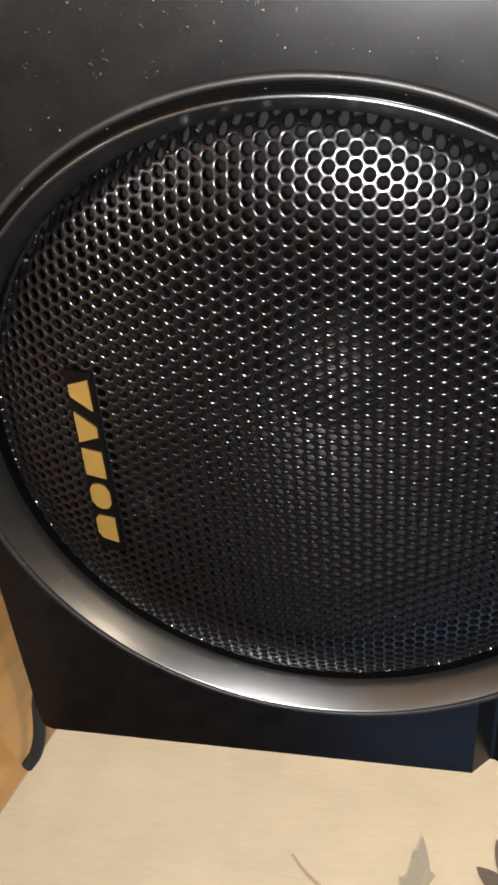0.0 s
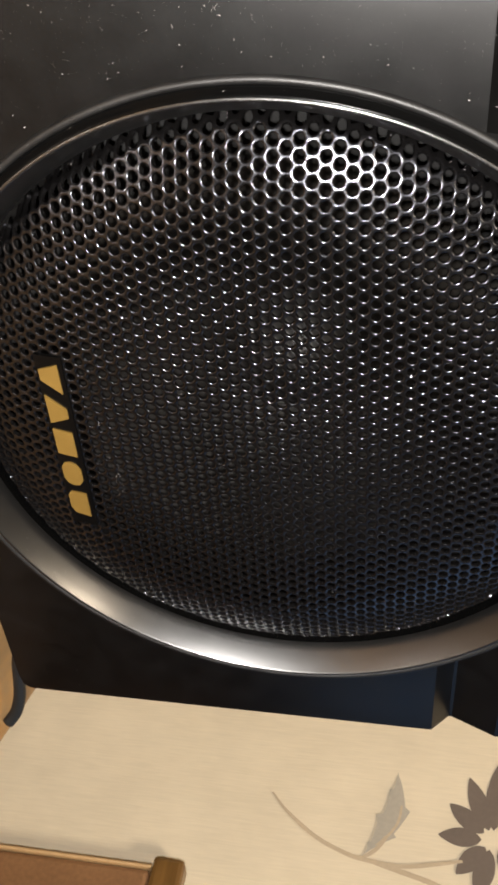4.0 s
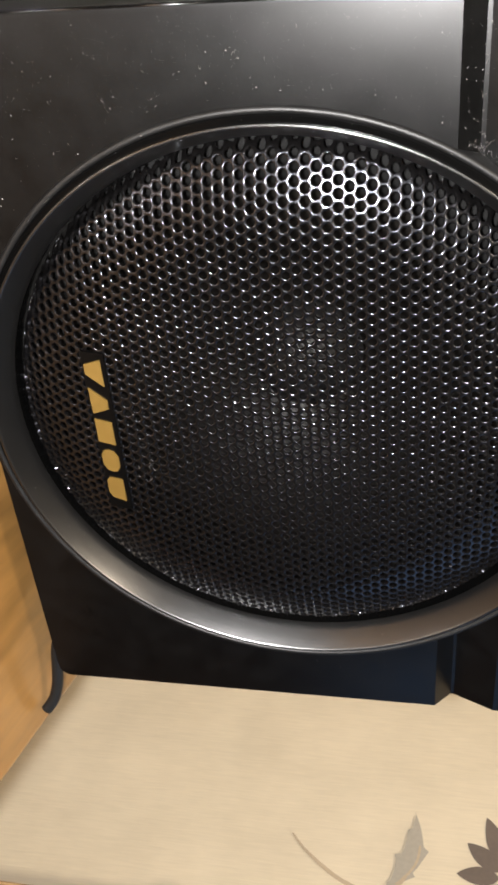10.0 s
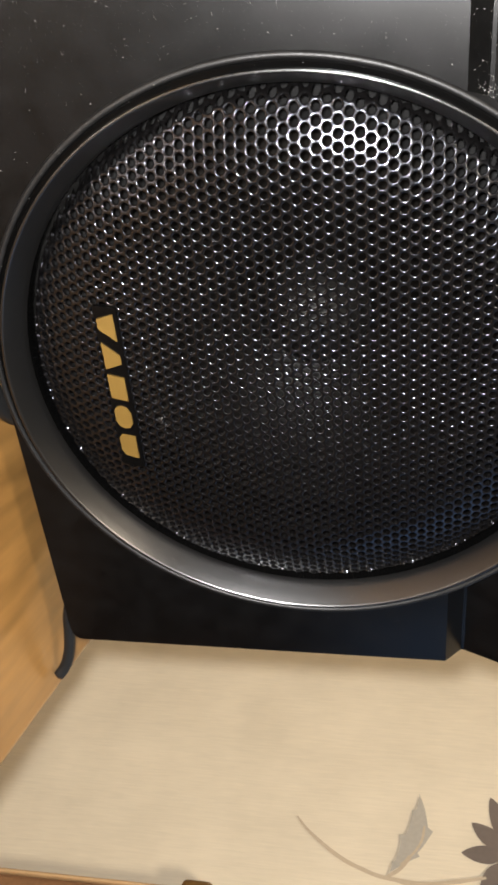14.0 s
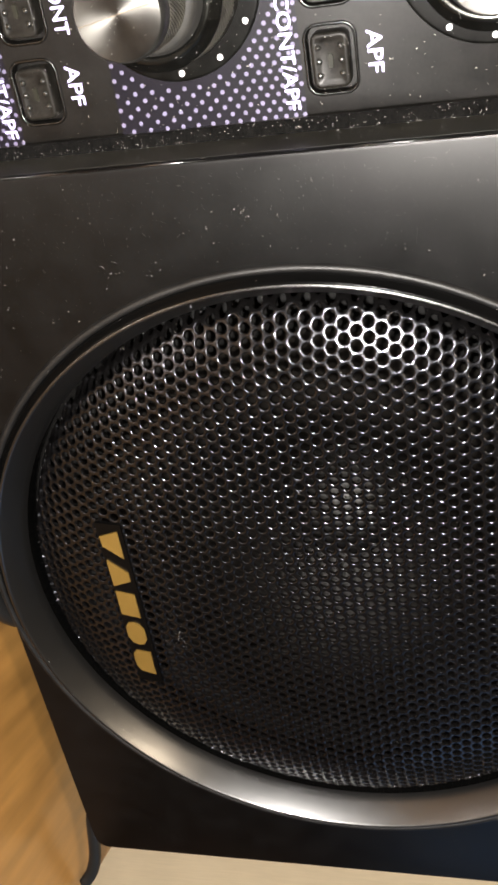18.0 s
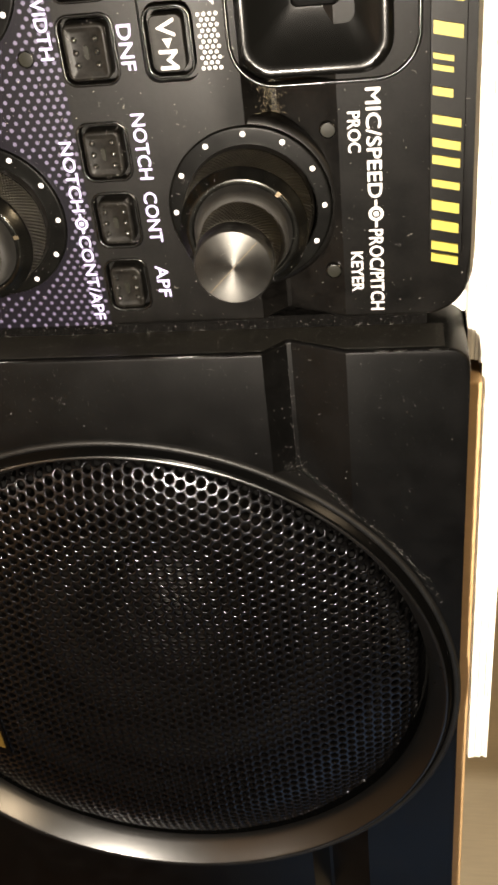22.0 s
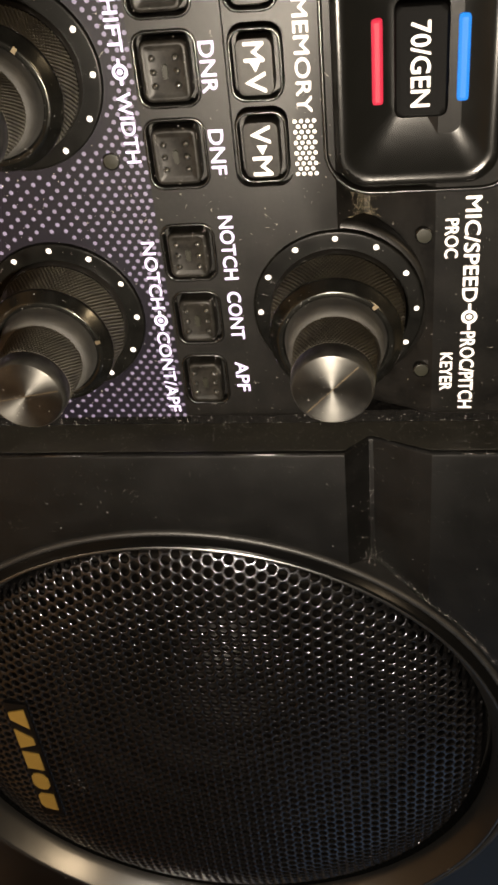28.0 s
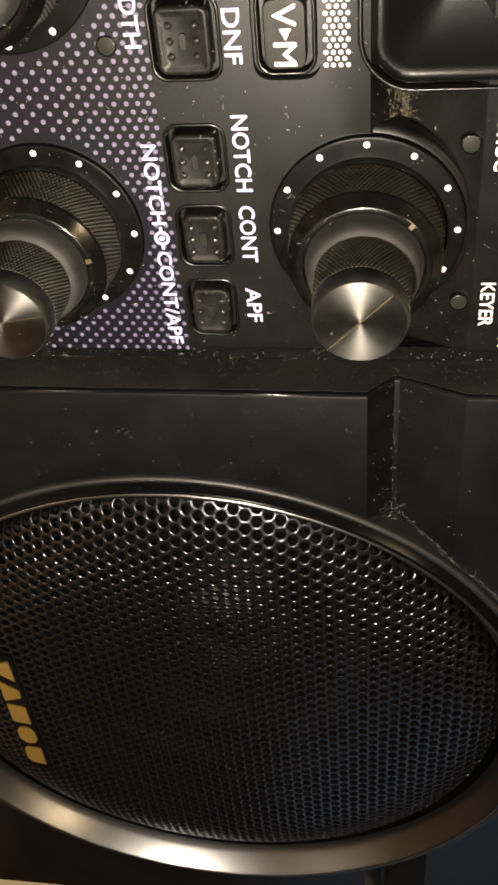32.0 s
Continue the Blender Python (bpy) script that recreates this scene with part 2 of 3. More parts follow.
def ribbon(name, pts, width, mat):
    """A printed stem along (y, z) points, tapering at its ends."""
    fine = []
    for i in range(len(pts) - 1):
        p0, p1, p2, p3 = (Vector(pts[max(0, min(len(pts) - 1, k))]) for k in (i - 1, i, i + 1, i + 2))
        for s in range(6):
            t = s / 6
            fine.append(0.5 * (2 * p1 + (p2 - p0) * t + (2 * p0 - 5 * p1 + 4 * p2 - p3) * t * t + (3 * p1 - p0 - 3 * p2 + p3) * t ** 3))
    fine.append(Vector(pts[-1]))
    LAYER[0] += 1
    x = 0.5027 - 0.00006 * LAYER[0]
    bm = bmesh.new()
    rows = []
    for i, p in enumerate(fine):
        d = (fine[min(i + 1, len(fine) - 1)] - fine[max(i - 1, 0)]).normalized()
        w = width * (0.35 + 0.65 * min(1, 4 * i / len(fine), 4 * (1 - i / len(fine)) + 0.3)) / 2
        n = Vector((-d.y, d.x)) * w
        rows.append([bm.verts.new((x, (p + s * n).x * MM, (p + s * n).y * MM)) for s in (1, -1)])
    for a, b in zip(rows, rows[1:]):
        bm.faces.new((a[0], a[1], b[1], b[0]))
    return part(name, bm, mat, side_wall)


def petal(cy, cz, angle, length, width, mat):
    pts = []
    n = 12
    for side in (1, -1):
        for i in range(n + 1) if side == 1 else range(n - 1, 0, -1):
            t = i / n
            w = side * width / 2 * (math.sin(math.pi * t ** 0.85)) ** 0.8
            u = 6 + t * (length - 6)
            pts.append((cy + u * math.cos(angle) - w * math.sin(angle), cz + u * math.sin(angle) + w * math.cos(angle)))
    return flat_shape("petal", pts, mat)


for deg, length in ((-90, 30), (-50, 31), (-18, 40), (6, 50), (38, 46), (72, 42), (108, 40), (150, 40), (195, 36), (-138, 30)):
    petal(157.5, 150.5, math.radians(deg), length, 11.5, PRINT_DARK)


def leaf(base, tip, width, mat, bend=0.0):
    """A pointed leaf with a few sharp teeth along both edges, on a bent midrib."""
    b, t = Vector(base), Vector(tip)
    d = t - b
    n = Vector((-d.y, d.x)).normalized()
    pts = []
    for side, shift in ((1, 0.0), (-1, 0.5)):
        for i in range(0, 33) if side == 1 else range(31, 0, -1):
            u = i / 32
            tooth = (u * 3.2 + shift) % 1.0
            w = side * width / 2 * math.sin(math.pi * min(1.0, u * 1.04) ** 0.95) ** 1.25 * (0.62 + 0.5 * tooth ** 3)
            p = b + d * u + n * (w + bend * math.sin(math.pi * u))
            pts.append((p.x, p.y))
    return flat_shape("leaf_print", pts, mat)


leaf((140, 80), (195.5, 96), 19, PRINT_GREY, 7.5)
ribbon("vein_print", [(146, 86), (153, 93), (162, 98), (172, 99.5)], 1.5, PRINT_TAN)
ribbon("stem_print", [(171, 24), (160.6, 33.4), (147, 51.5), (139.7, 68), (137, 79), (135.5, 100), (138.9, 118), (143, 134)], 2.6, PRINT_TAN)
ribbon("stem_print", [(137, 78), (143, 86), (152, 92)], 2.4, PRINT_TAN)
ribbon("stem_print", [(138, 76), (133.4, 96.6), (126, 124), (112, 150)], 3.0, PRINT_TAN)

# unseen glowing panel, added to show blue in the glossy parts
blue_source = tagged(part("blue_reflection_panel", box(0.497, 0.502, -0.32, -0.13, 0.03, 0.40), GLOW_BACKING), kind="structure")
part("glow_sheet", box(0.4955, 0.4965, -0.30, -0.15, 0.05, 0.38), BLUE_GLOW, blue_source)

desk = thing("desk", (0, 0, 0), "orange lacquered wooden desk under the radio", "desk")
desk_top = part("desk_top", box(-1.4, 0.0, -0.45, 0.40, -0.028, 0.0, 0.002, 3), WOOD, desk)
desk_top.matrix_world = pose(0.1825, 0, 0, 0, 0, -20.0)
for lx, ly in ((-1.35, -0.40), (-0.05, -0.40), (-1.35, 0.35), (-0.05, 0.35)):
    leg = part("leg", box(lx - 0.025, lx + 0.025, ly - 0.025, ly + 0.025, -0.75, -0.0285, 0.002), WOOD, desk)
    leg.matrix_world = pose(0.1825, 0, 0, 0, 0, -20.0)


# ---- shared builders ----
def solid(name, bm, cutters=()):
    """The mesh of bm less the cutters."""
    me = bpy.data.meshes.new(name)
    bmesh.ops.recalc_face_normals(bm, faces=bm.faces)
    bm.to_mesh(me)
    bm.free()
    ob = new("work", me)
    tools = []
    for i, cut in enumerate(cutters):
        bmesh.ops.recalc_face_normals(cut, faces=cut.faces)
        cm = bpy.data.meshes.new("cutter")
        cut.to_mesh(cm)
        cut.free()
        tool = new("cutter", cm)
        tools.append(tool)
        mod = ob.modifiers.new("cut", "BOOLEAN")
        mod.operation, mod.solver, mod.object = "DIFFERENCE", "EXACT", tool
    bpy.context.view_layer.update()
    out = bpy.data.meshes.new_from_object(ob.evaluated_get(bpy.context.evaluated_depsgraph_get()))
    out.name = name
    for o in [ob, *tools]:
        bpy.data.objects.remove(o)
    return out


def section_bar(x0, x1, zs, ys, depth, corners, chamfers=()):
    """A bar of constant section along x (mm), with rounded corners at the given (x, z, radius)."""
    bm = bmesh.new()
    loops = []
    for x in (x0, x1):
        loops.append([bm.verts.new((x * MM, y * MM, z * MM)) for y, z in list(zip(ys, zs)) + [(depth, zs[-1]), (depth, zs[0])]])
    n = len(loops[0])
    for i in range(n):
        j = (i + 1) % n
        bm.faces.new((loops[0][i], loops[0][j], loops[1][j], loops[1][i]))
    bm.faces.new(loops[0])
    bm.faces.new(loops[1][::-1])
    bmesh.ops.recalc_face_normals(bm, faces=bm.faces)
    for cx, cz, r in corners:
        es = [e for e in bm.edges if all(abs(v.co.x - cx * MM) < 1e-6 and abs(v.co.z - cz * MM) < 1e-6 for v in e.verts)]
        bmesh.ops.bevel(bm, geom=es, offset=r * MM, segments=8, affect="EDGES", profile=0.5)
    bmesh.ops.recalc_face_normals(bm, faces=bm.faces)
    for sign, lo, hi, off, segs, flat in chamfers:
        bm.normal_update()
        es = []
        for e in bm.edges:
            if len(e.link_faces) == 2:
                a, b = sorted(e.link_faces, key=lambda f: f.normal.y)
                if a.normal.y < -0.5 and abs(b.normal.y) < flat and b.normal.x * sign > 0.02 and all(lo * MM <= v.co.x <= hi * MM for v in e.verts):
                    es.append(e)
        if es:
            bmesh.ops.bevel(bm, geom=es, offset=off * MM, segments=segs, affect="EDGES", profile=0.5, clamp_overlap=True)
    return bm


def cylinder(cx, cz, r, y0, y1, n=128):
    bm = bmesh.new()
    m = Matrix.Translation((cx * MM, (y0 + y1) / 2 * MM, cz * MM)) @ Matrix.Rotation(math.pi / 2, 4, "X")
    bmesh.ops.create_cone(bm, cap_ends=True, segments=n, radius1=r * MM, radius2=r * MM, depth=abs(y1 - y0) * MM, matrix=m)
    return bm


def outline(x0, x1, z0, z1, r, n=5):
    pts = []
    for cx, cz, a0 in ((x1 - r, z1 - r, 0), (x0 + r, z1 - r, 90), (x0 + r, z0 + r, 180), (x1 - r, z0 + r, 270)):
        for k in range(n + 1):
            a = math.radians(a0 + 90 * k / n)
            pts.append((cx + r * math.cos(a), cz + r * math.sin(a)))
    return pts


def stacked(levels, close=True, floor=True):
    """Joins rounded outlines (points, y) one behind the other."""
    bm = bmesh.new()
    rows = [[bm.verts.new((x * MM, y * MM, z * MM)) for x, z in pts] for pts, y in levels]
    for a, b in zip(rows, rows[1:]):
        for i in range(len(a)):
            j = (i + 1) % len(a)
            bm.faces.new((a[i], a[j], b[j], b[i]))
    if close:
        bm.faces.new(rows[-1])
    if floor:
        bm.faces.new(rows[0][::-1])
    return bm


def lathe_mesh(prof, n=128, centre=(0, 0), wave=None):
    verts, faces = [], []
    for i, (r, y) in enumerate(prof):
        for k in range(n):
            a = 2 * math.pi * k / n
            rr = r + (wave(i, k) if wave else 0)
            verts.append(((centre[0] + rr * math.cos(a)) * MM, y * MM, (centre[1] + rr * math.sin(a)) * MM))
    for i in range(len(prof) - 1):
        for k in range(n):
            k2 = (k + 1) % n
            faces.append((i * n + k, i * n + k2, (i + 1) * n + k2, (i + 1) * n + k))
    return verts, faces


def lathe(name, prof, mat, parent, n=128, label="", centre=(0, 0), wave=None, smooth=True):
    return put(name, mesh_from(name, *lathe_mesh(prof, n, centre, wave), smooth), mat, parent, label)


def hard_edges(me, angle=32):
    """Smooth faces with sharp edges where they turn by more than the angle."""
    bm = bmesh.new()
    bm.from_mesh(me)
    bmesh.ops.recalc_face_normals(bm, faces=bm.faces)
    for f in bm.faces:
        f.smooth = True
    for e in bm.edges:
        if len(e.link_faces) == 2 and e.calc_face_angle() > math.radians(angle):
            e.smooth = False
    bm.to_mesh(me)
    bm.free()
    return me


def lettering(text, x0, x1, z0, z1, y, mat, parent, name="lettering"):
    """Flat printed letters that fill the given width and capital height (mm)."""
    cu = bpy.data.curves.new("letters", "FONT")
    cu.body = text
    cu.resolution_u = 3
    ob = new("work", cu)
    bpy.context.view_layer.update()
    me = bpy.data.meshes.new_from_object(ob.evaluated_get(bpy.context.evaluated_depsgraph_get()))
    bpy.data.objects.remove(ob)
    xs = [v.co.x for v in me.vertices]
    h = 0.729
    a = min(xs)
    bold = 0.04
    s = (x1 - x0 - bold * (z1 - z0)) / (max(xs) - a)
    pts = [v.co.copy() for v in me.vertices]
    polys = [tuple(f.vertices) for f in me.polygons]
    verts, faces = [], []
    for k, (dx, dz) in enumerate(((0, 0), (1, 0), (0.5, 0.5), (0.5, -0.5))):
        base = len(verts)
        verts += [((x0 + (p.x - a) * s + dx * bold * (z1 - z0)) * MM, (y - 0.02 - 0.008 * k) * MM, (z0 + p.y * (z1 - z0) / h + dz * bold * (z1 - z0)) * MM) for p in pts]
        faces += [tuple(base + q for q in f) for f in polys]
    bpy.data.meshes.remove(me)
    return put(name, mesh_from(name, verts, faces), mat, parent)


def disc(name, cx, cz, r, y, mat, parent, n=14, ring=0.0):
    bm = bmesh.new()
    a = [bm.verts.new(((cx + r * math.cos(2 * math.pi * k / n)) * MM, y * MM, (cz + r * math.sin(2 * math.pi * k / n)) * MM)) for k in range(n)]
    if ring:
        b = [bm.verts.new(((cx + ring * math.cos(2 * math.pi * k / n)) * MM, y * MM, (cz + ring * math.sin(2 * math.pi * k / n)) * MM)) for k in range(n)]
        for k in range(n):
            bm.faces.new((a[k], a[(k + 1) % n], b[(k + 1) % n], b[k]))
    else:
        bm.faces.new(a)
    return part(name, bm, mat, parent)


def polygon(name, pts, y, mat, parent, thick=0.0):
    bm = bmesh.new()
    f = bm.faces.new([bm.verts.new((x * MM, y * MM, z * MM)) for x, z in pts])
    if thick:
        got = bmesh.ops.extrude_face_region(bm, geom=[f])
        bmesh.ops.translate(bm, vec=(0, -thick * MM, 0), verts=[v for v in got["geom"] if isinstance(v, bmesh.types.BMVert)])
    return part(name, bm, mat, parent)


def tube(name, pts, r, mat, parent, n=14, label=""):
    """A round tube through (x, y, z) in mm with rounded ends."""
    fine = []
    for i in range(len(pts) - 1):
        p0, p1, p2, p3 = (Vector(pts[max(0, min(len(pts) - 1, k))]) for k in (i - 1, i, i + 1, i + 2))
        for s in range(6):
            t = s / 6
            fine.append(0.5 * (2 * p1 + (p2 - p0) * t + (2 * p0 - 5 * p1 + 4 * p2 - p3) * t * t + (3 * p1 - p0 - 3 * p2 + p3) * t ** 3))
    fine.append(Vector(pts[-1]))
    bm = bmesh.new()
    rows = []
    for i, p in enumerate(fine):
        d = (fine[min(i + 1, len(fine) - 1)] - fine[max(i - 1, 0)]).normalized()
        u = d.cross(Vector((0, 0, 1))).normalized()
        v = u.cross(d)
        rr = r * (0.55 if i in (0, len(fine) - 1) else 1)
        rows.append([bm.verts.new((p + rr * (math.cos(2 * math.pi * k / n) * u + math.sin(2 * math.pi * k / n) * v)) * MM) for k in range(n)])
    for a, b in zip(rows, rows[1:]):
        for k in range(n):
            bm.faces.new((a[k], a[(k + 1) % n], b[(k + 1) % n], b[k]))
    bm.faces.new(rows[0][::-1])
    bm.faces.new(rows[-1])
    return part(name, bm, mat, parent, label, smooth=True)


# ---- loudspeaker ----
F = -7.0
CX, CZ = 80.4, 72.0
ZS = [8, 103, 106.7, 107.4, 116.5, 136]
speaker = thing("loudspeaker", (0, 0, 0), "black external loudspeaker with round perforated grille on the desk", "loudspeaker")
bm = section_bar(0, 160, ZS, [F, F, F + 4, F + 4, F, F], 9, [(0, 136, 3.5), (160, 136, 4.0), (160, 8, 3.0), (0, 8, 3.0)], [(-1, -1, 6, 0.7, 3, 0.3), (1, 150, 161, 0.4, 3, 0.3)])
me = hard_edges(solid("front_frame", bm, [cylinder(CX, CZ, 62.4, -20, 20, 160)]), 20)
put("front_frame", me, BLACK_SATIN, speaker)
put("cabinet", hard_edges(solid("cabinet", box(0.002, 0.158, 0.009, 0.30, 0.010, 0.1345, 0.002), [cylinder(CX, CZ, 59.0, -20, 60, 96)]), 20), BLACK_SATIN, speaker)

# thin glossy tubes added on the front edge to draw its bright highlight line
for z0, z1 in ((10.5, 103.0), (117.5, 132.5)):
    tube("edge_glint", [(0.2, F + 0.2, z0), (0.2, F + 0.2, (z0 + z1) / 2), (0.2, F + 0.2, z1)], 0.22, RING, speaker, 10, "glossy tube added for the edge highlight")
# thin plate on the dusty side; its lighter grey stands for torch sheen
bm = bmesh.new()
edge = [(F + 0.9, 11), (F + 0.9, 102.9), (F + 4.7, 106.7), (F + 4.7, 107.4), (F + 0.9, 116.3), (F + 0.9, 132), (1.4, 132), (1.4, 11)]
rows = [[bm.verts.new((x * MM, y * MM, z * MM)) for y, z in edge] for x in (0.0, -0.03)]
for k in range(len(edge)):
    bm.faces.new((rows[0][k], rows[0][k - 1], rows[1][k - 1], rows[1][k]))
bm.faces.new(rows[1])
part("dusty_side_sheen", bm, DUSTY_SIDE_SHEEN, speaker, "dusty side edge, greyed for the torch sheen")
lathe("ring_bead", [(64.5, F + 6), (64.45, F + 0.1), (64.3, F - 0.4), (63.95, F - 0.7), (63.5, F - 0.7), (63.2, F - 0.4), (63.05, F)], BEAD, speaker, 192, centre=(CX, CZ))
lathe("ring", [(63.2, F + 0.1), (63.15, F - 0.2), (63.0, F - 0.3), (62.2, F - 1.2), (61.8, F - 1.58), (61.7, F - 1.5)], LIP, speaker, 192, "satin black ring round the grille", (CX, CZ))
lathe("ring_bevel", [(61.85, F - 1.6), (61.7, F - 1.71), (61.5, F - 1.75), (61.3, F - 1.66), (61.1, F - 1.35), (60.7, F - 0.75), (60.1, F + 0.2), (59.5, F + 1.2), (58.9, F + 2.25), (58.4, F + 3.2), (58.2, F + 4.2)], RING, speaker, 192, centre=(CX, CZ))
lathe("ring_wall", [(58.2, F + 4.2), (58.25, F + 12)], BADGE_BLACK, speaker, 128, centre=(CX, CZ))


def dome(r):
    return F - 1.5 + 0.6 * (r / 40.0) ** 2 + 0.016 * max(0.0, r - 40.0) ** 2 + 0.7 * max(0.0, r - 55.5) ** 2


def dome_slope(r):
    return 1.2 * r / 1600.0 + 0.032 * max(0.0, r - 40.0) + 1.4 * max(0.0, r - 55.5)


def grille():
    """Sheet of round holes in a hexagonal lattice, bent to a shallow dome."""
    verts, faces = [], []
    p = 2.2
    c = p * math.sqrt(3) / 2
    n = 12
    rings = ((None, 0.0), (1.045, 0.003), (0.97, 0.022), (0.905, 0.052), (0.855, 0.084), (0.81, 0.116), (0.81, 0.116), (0.80, 0.68))
    sheared = 5
    for j in range(-31, 32):
        for i in range(-28, 29):
            u, v = (i + 0.5 * (j % 2)) * p - 0.4, j * c
            if math.hypot(u, v) > 57.9:
                continue
            base = len(verts)
            for rad, deep in rings:
                for k in range(n):
                    a = 2 * math.pi * k / n
                    b = a % (math.pi / 3)
                    q = rad if rad else (p / 2) / math.cos(b - (math.pi / 3 if b > math.pi / 6 else 0))
                    x, z = u + q * math.cos(a), v + q * math.sin(a)
                    r = math.hypot(x, z)
                    s = dome_slope(r)
                    w = deep / math.sqrt(1 + s * s)
                    k2 = -s * w / max(r, 1e-6)
                    verts.append(((CX + x + k2 * x) * MM, (dome(r) + w) * MM, (CZ + z + k2 * z) * MM))
            for m in range(len(rings) - 1):
                if m == sheared:
                    continue
                for k in range(n):
                    k2 = (k + 1) % n
                    faces.append((base + m * n + k, base + (m + 1) * n + k, base + (m + 1) * n + k2, base + m * n + k2))
    return put("grille", mesh_from("grille", verts, faces, True), GRILLE, speaker, "black perforated steel grille with round holes")


grille()
lathe("grille_rim", [(56.8, F + 10.5), (57.2, F + 9.6), (57.8, F + 9.0), (58.6, F + 8.6)], DUSTY, speaker, 160, centre=(CX, CZ))
lathe("surround", [(59.3, 8), (56, 6.5), (53, 5.5), (50, 6.5), (47, 9), (45, 10)], SURROUND, speaker, 96, centre=(CX, CZ))
lathe("driver_cone", [(45, 10), (30, 16.2), (18, 21.8), (12.0, 25)], CONE, speaker, 96, "dark loudspeaker cone", (CX, CZ))
lathe("dust_cap", [(12.6, 24.9), (12.3, 23.6), (11.4, 20.6), (9.8, 17.8), (7.6, 15.6), (5.0, 14.2), (2.4, 13.5), (0.01, 13.3)], CAP_GREY, speaker, 64, "grey domed dust cap", (CX, CZ))

# badge: raised gold shapes on a narrow black strip, lying on the grille
badge = polygon("badge", [(62.0, 32.0), (100.9, 32.0), (101.7, 36.75), (62.6, 36.75)], dome(38) + 0.3, BADGE_BLACK, speaker, 0.8)
tagged(badge, "narrow black strip with gold shapes")
EMBLEM = (
    ((0.32, 0), (0.66, 0), (0.96, 1), (0.04, 1)),
    ((0.04, 0), (0.96, 0), (0.66, 1), (0.36, 1)),
    ((0.06, 0), (0.9, 0), (0.9, 1), (0.06, 1)),
    ((0.3, 0), (0.68, 0), (0.86, 0.2), (0.9, 0.5), (0.84, 0.8), (0.66, 1), (0.28, 1), (0.1, 0.8), (0.06, 0.5), (0.12, 0.2)),
    ((0.24, 0), (0.7, 0), (0.88, 0.2), (0.92, 1), (0.06, 1), (0.08, 0.2)),
)
for k, shape in enumerate(EMBLEM):
    bx = 62.7 + 7.35 * k
    polygon("gold_shape", [(bx + 6.7 * u + 0.9 * w, 32.5 + 3.5 * w) for u, w in shape], dome(38) - 0.55, GOLD, badge, 0.3)

for fx in (28, 132):
    for fy in (40, 270):
        part("foot", box((fx - 7) * MM, (fx + 7) * MM, (fy - 7) * MM, (fy + 7) * MM, 0.0, 0.0098, 0.001), RUBBER, speaker)
tube("tilt_leg", [(150, -4.2, 8.2), (154, -4.8, 7.2), (160, -5.6, 6.5), (165, -6.4, 5.7), (169.5, -7.6, 4.2), (172.5, -9.2, 1.9)], 1.5, RUBBER, speaker, label="curved black folding leg")

cable = tube("cable", [(-40, -30, 2.7), (10, -21, 2.7), (50, -13, 2.7), (74, -7.5, 2.7), (88, -2.5, 2.7), (100, 8, 2.7), (110, 30, 2.7)], 2.6, RUBBER, None)
tagged(cable, "black cable lying on the desk under the loudspeaker", "cable")

# ---- radio ----
radio = thing("transceiver", (0, 0, 0), "black radio transceiver with white lettering, knobs and lit keys", "radio")
SETS = (0.0, -42.8)
BUTTONS = []
for d in SETS:
    for x0, x1, zc, h in ((-73.6, -64.3, 81.7, 7.9), (-62.4, -53.1, 81.7, 7.9), (-51.1, -41.8, 81.6, 7.9), (-36.0, -27.5, 81.4, 7.3), (-25.2, -16.6, 81.4, 6.8), (-14.1, -5.4, 81.3, 6.6)):
        BUTTONS.append((x0, x1, zc + d - h / 2, zc + d + h / 2))
cutters = [stacked([(outline(x0, x1, z0, z1, 1.6), -3), (outline(x0, x1, z0, z1, 1.6), 1.6)]) for x0, x1, z0, z1 in BUTTONS]
cutters.append(stacked([(outline(-130, -41.3, 89.4, 97.3, 2.0), -3), (outline(-130, -41.3, 89.4, 97.3, 2.0), 1.4)]))
bm = section_bar(-300, -2.3, ZS, [0, 0, 4, 4, 0, 0], 12, [(-2.3, 136, 7.0), (-2.3, 8, 3.0)], [(1, -12, 0, 0.8, 4, 0.3)])
me = hard_edges(solid("front_panel", bm, cutters), 20)
panel = put("front_panel", me, PANEL, radio)
part("case", box(-0.300, -0.006, 0.012, 0.30, 0.010, 0.1345, 0.002), BLACK_SATIN, radio)
part("seam", box(-0.0023, 0.0004, 0.0015, 0.008, 0.009, 0.1295), DUSTY, radio, "dusty dark seam")


def button(x0, x1, z0, z1, y_top, dish=0.25):
    rim = part("button", stacked([(outline(x0 + g, x1 - g, z0 + g, z1 - g, 1.6 - g), y) for g, y in ((-0.35, 0.2), (-0.35, -0.12), (-0.1, -0.22), (0.12, -0.1), (0.2, 1.5))], close=False, floor=False), GLOSS, radio, smooth=True)
    g = 0.75
    def inner(d):
        return outline(x0 + g + d, x1 - g - d, z0 + g + d, z1 - g - d, max(0.4, 1.1 - d))

    cap = stacked([(inner(0), 1.5), (inner(0), y_top + 0.15), (inner(0.12), y_top - 0.5 * dish), (inner(0.38), y_top - dish), (inner(0.7), y_top - 0.7 * dish), (inner(1.15), y_top)])
    cap = part("cap", cap, CAP, rim)
    hard_edges(cap.data, 50)
    return rim, cap


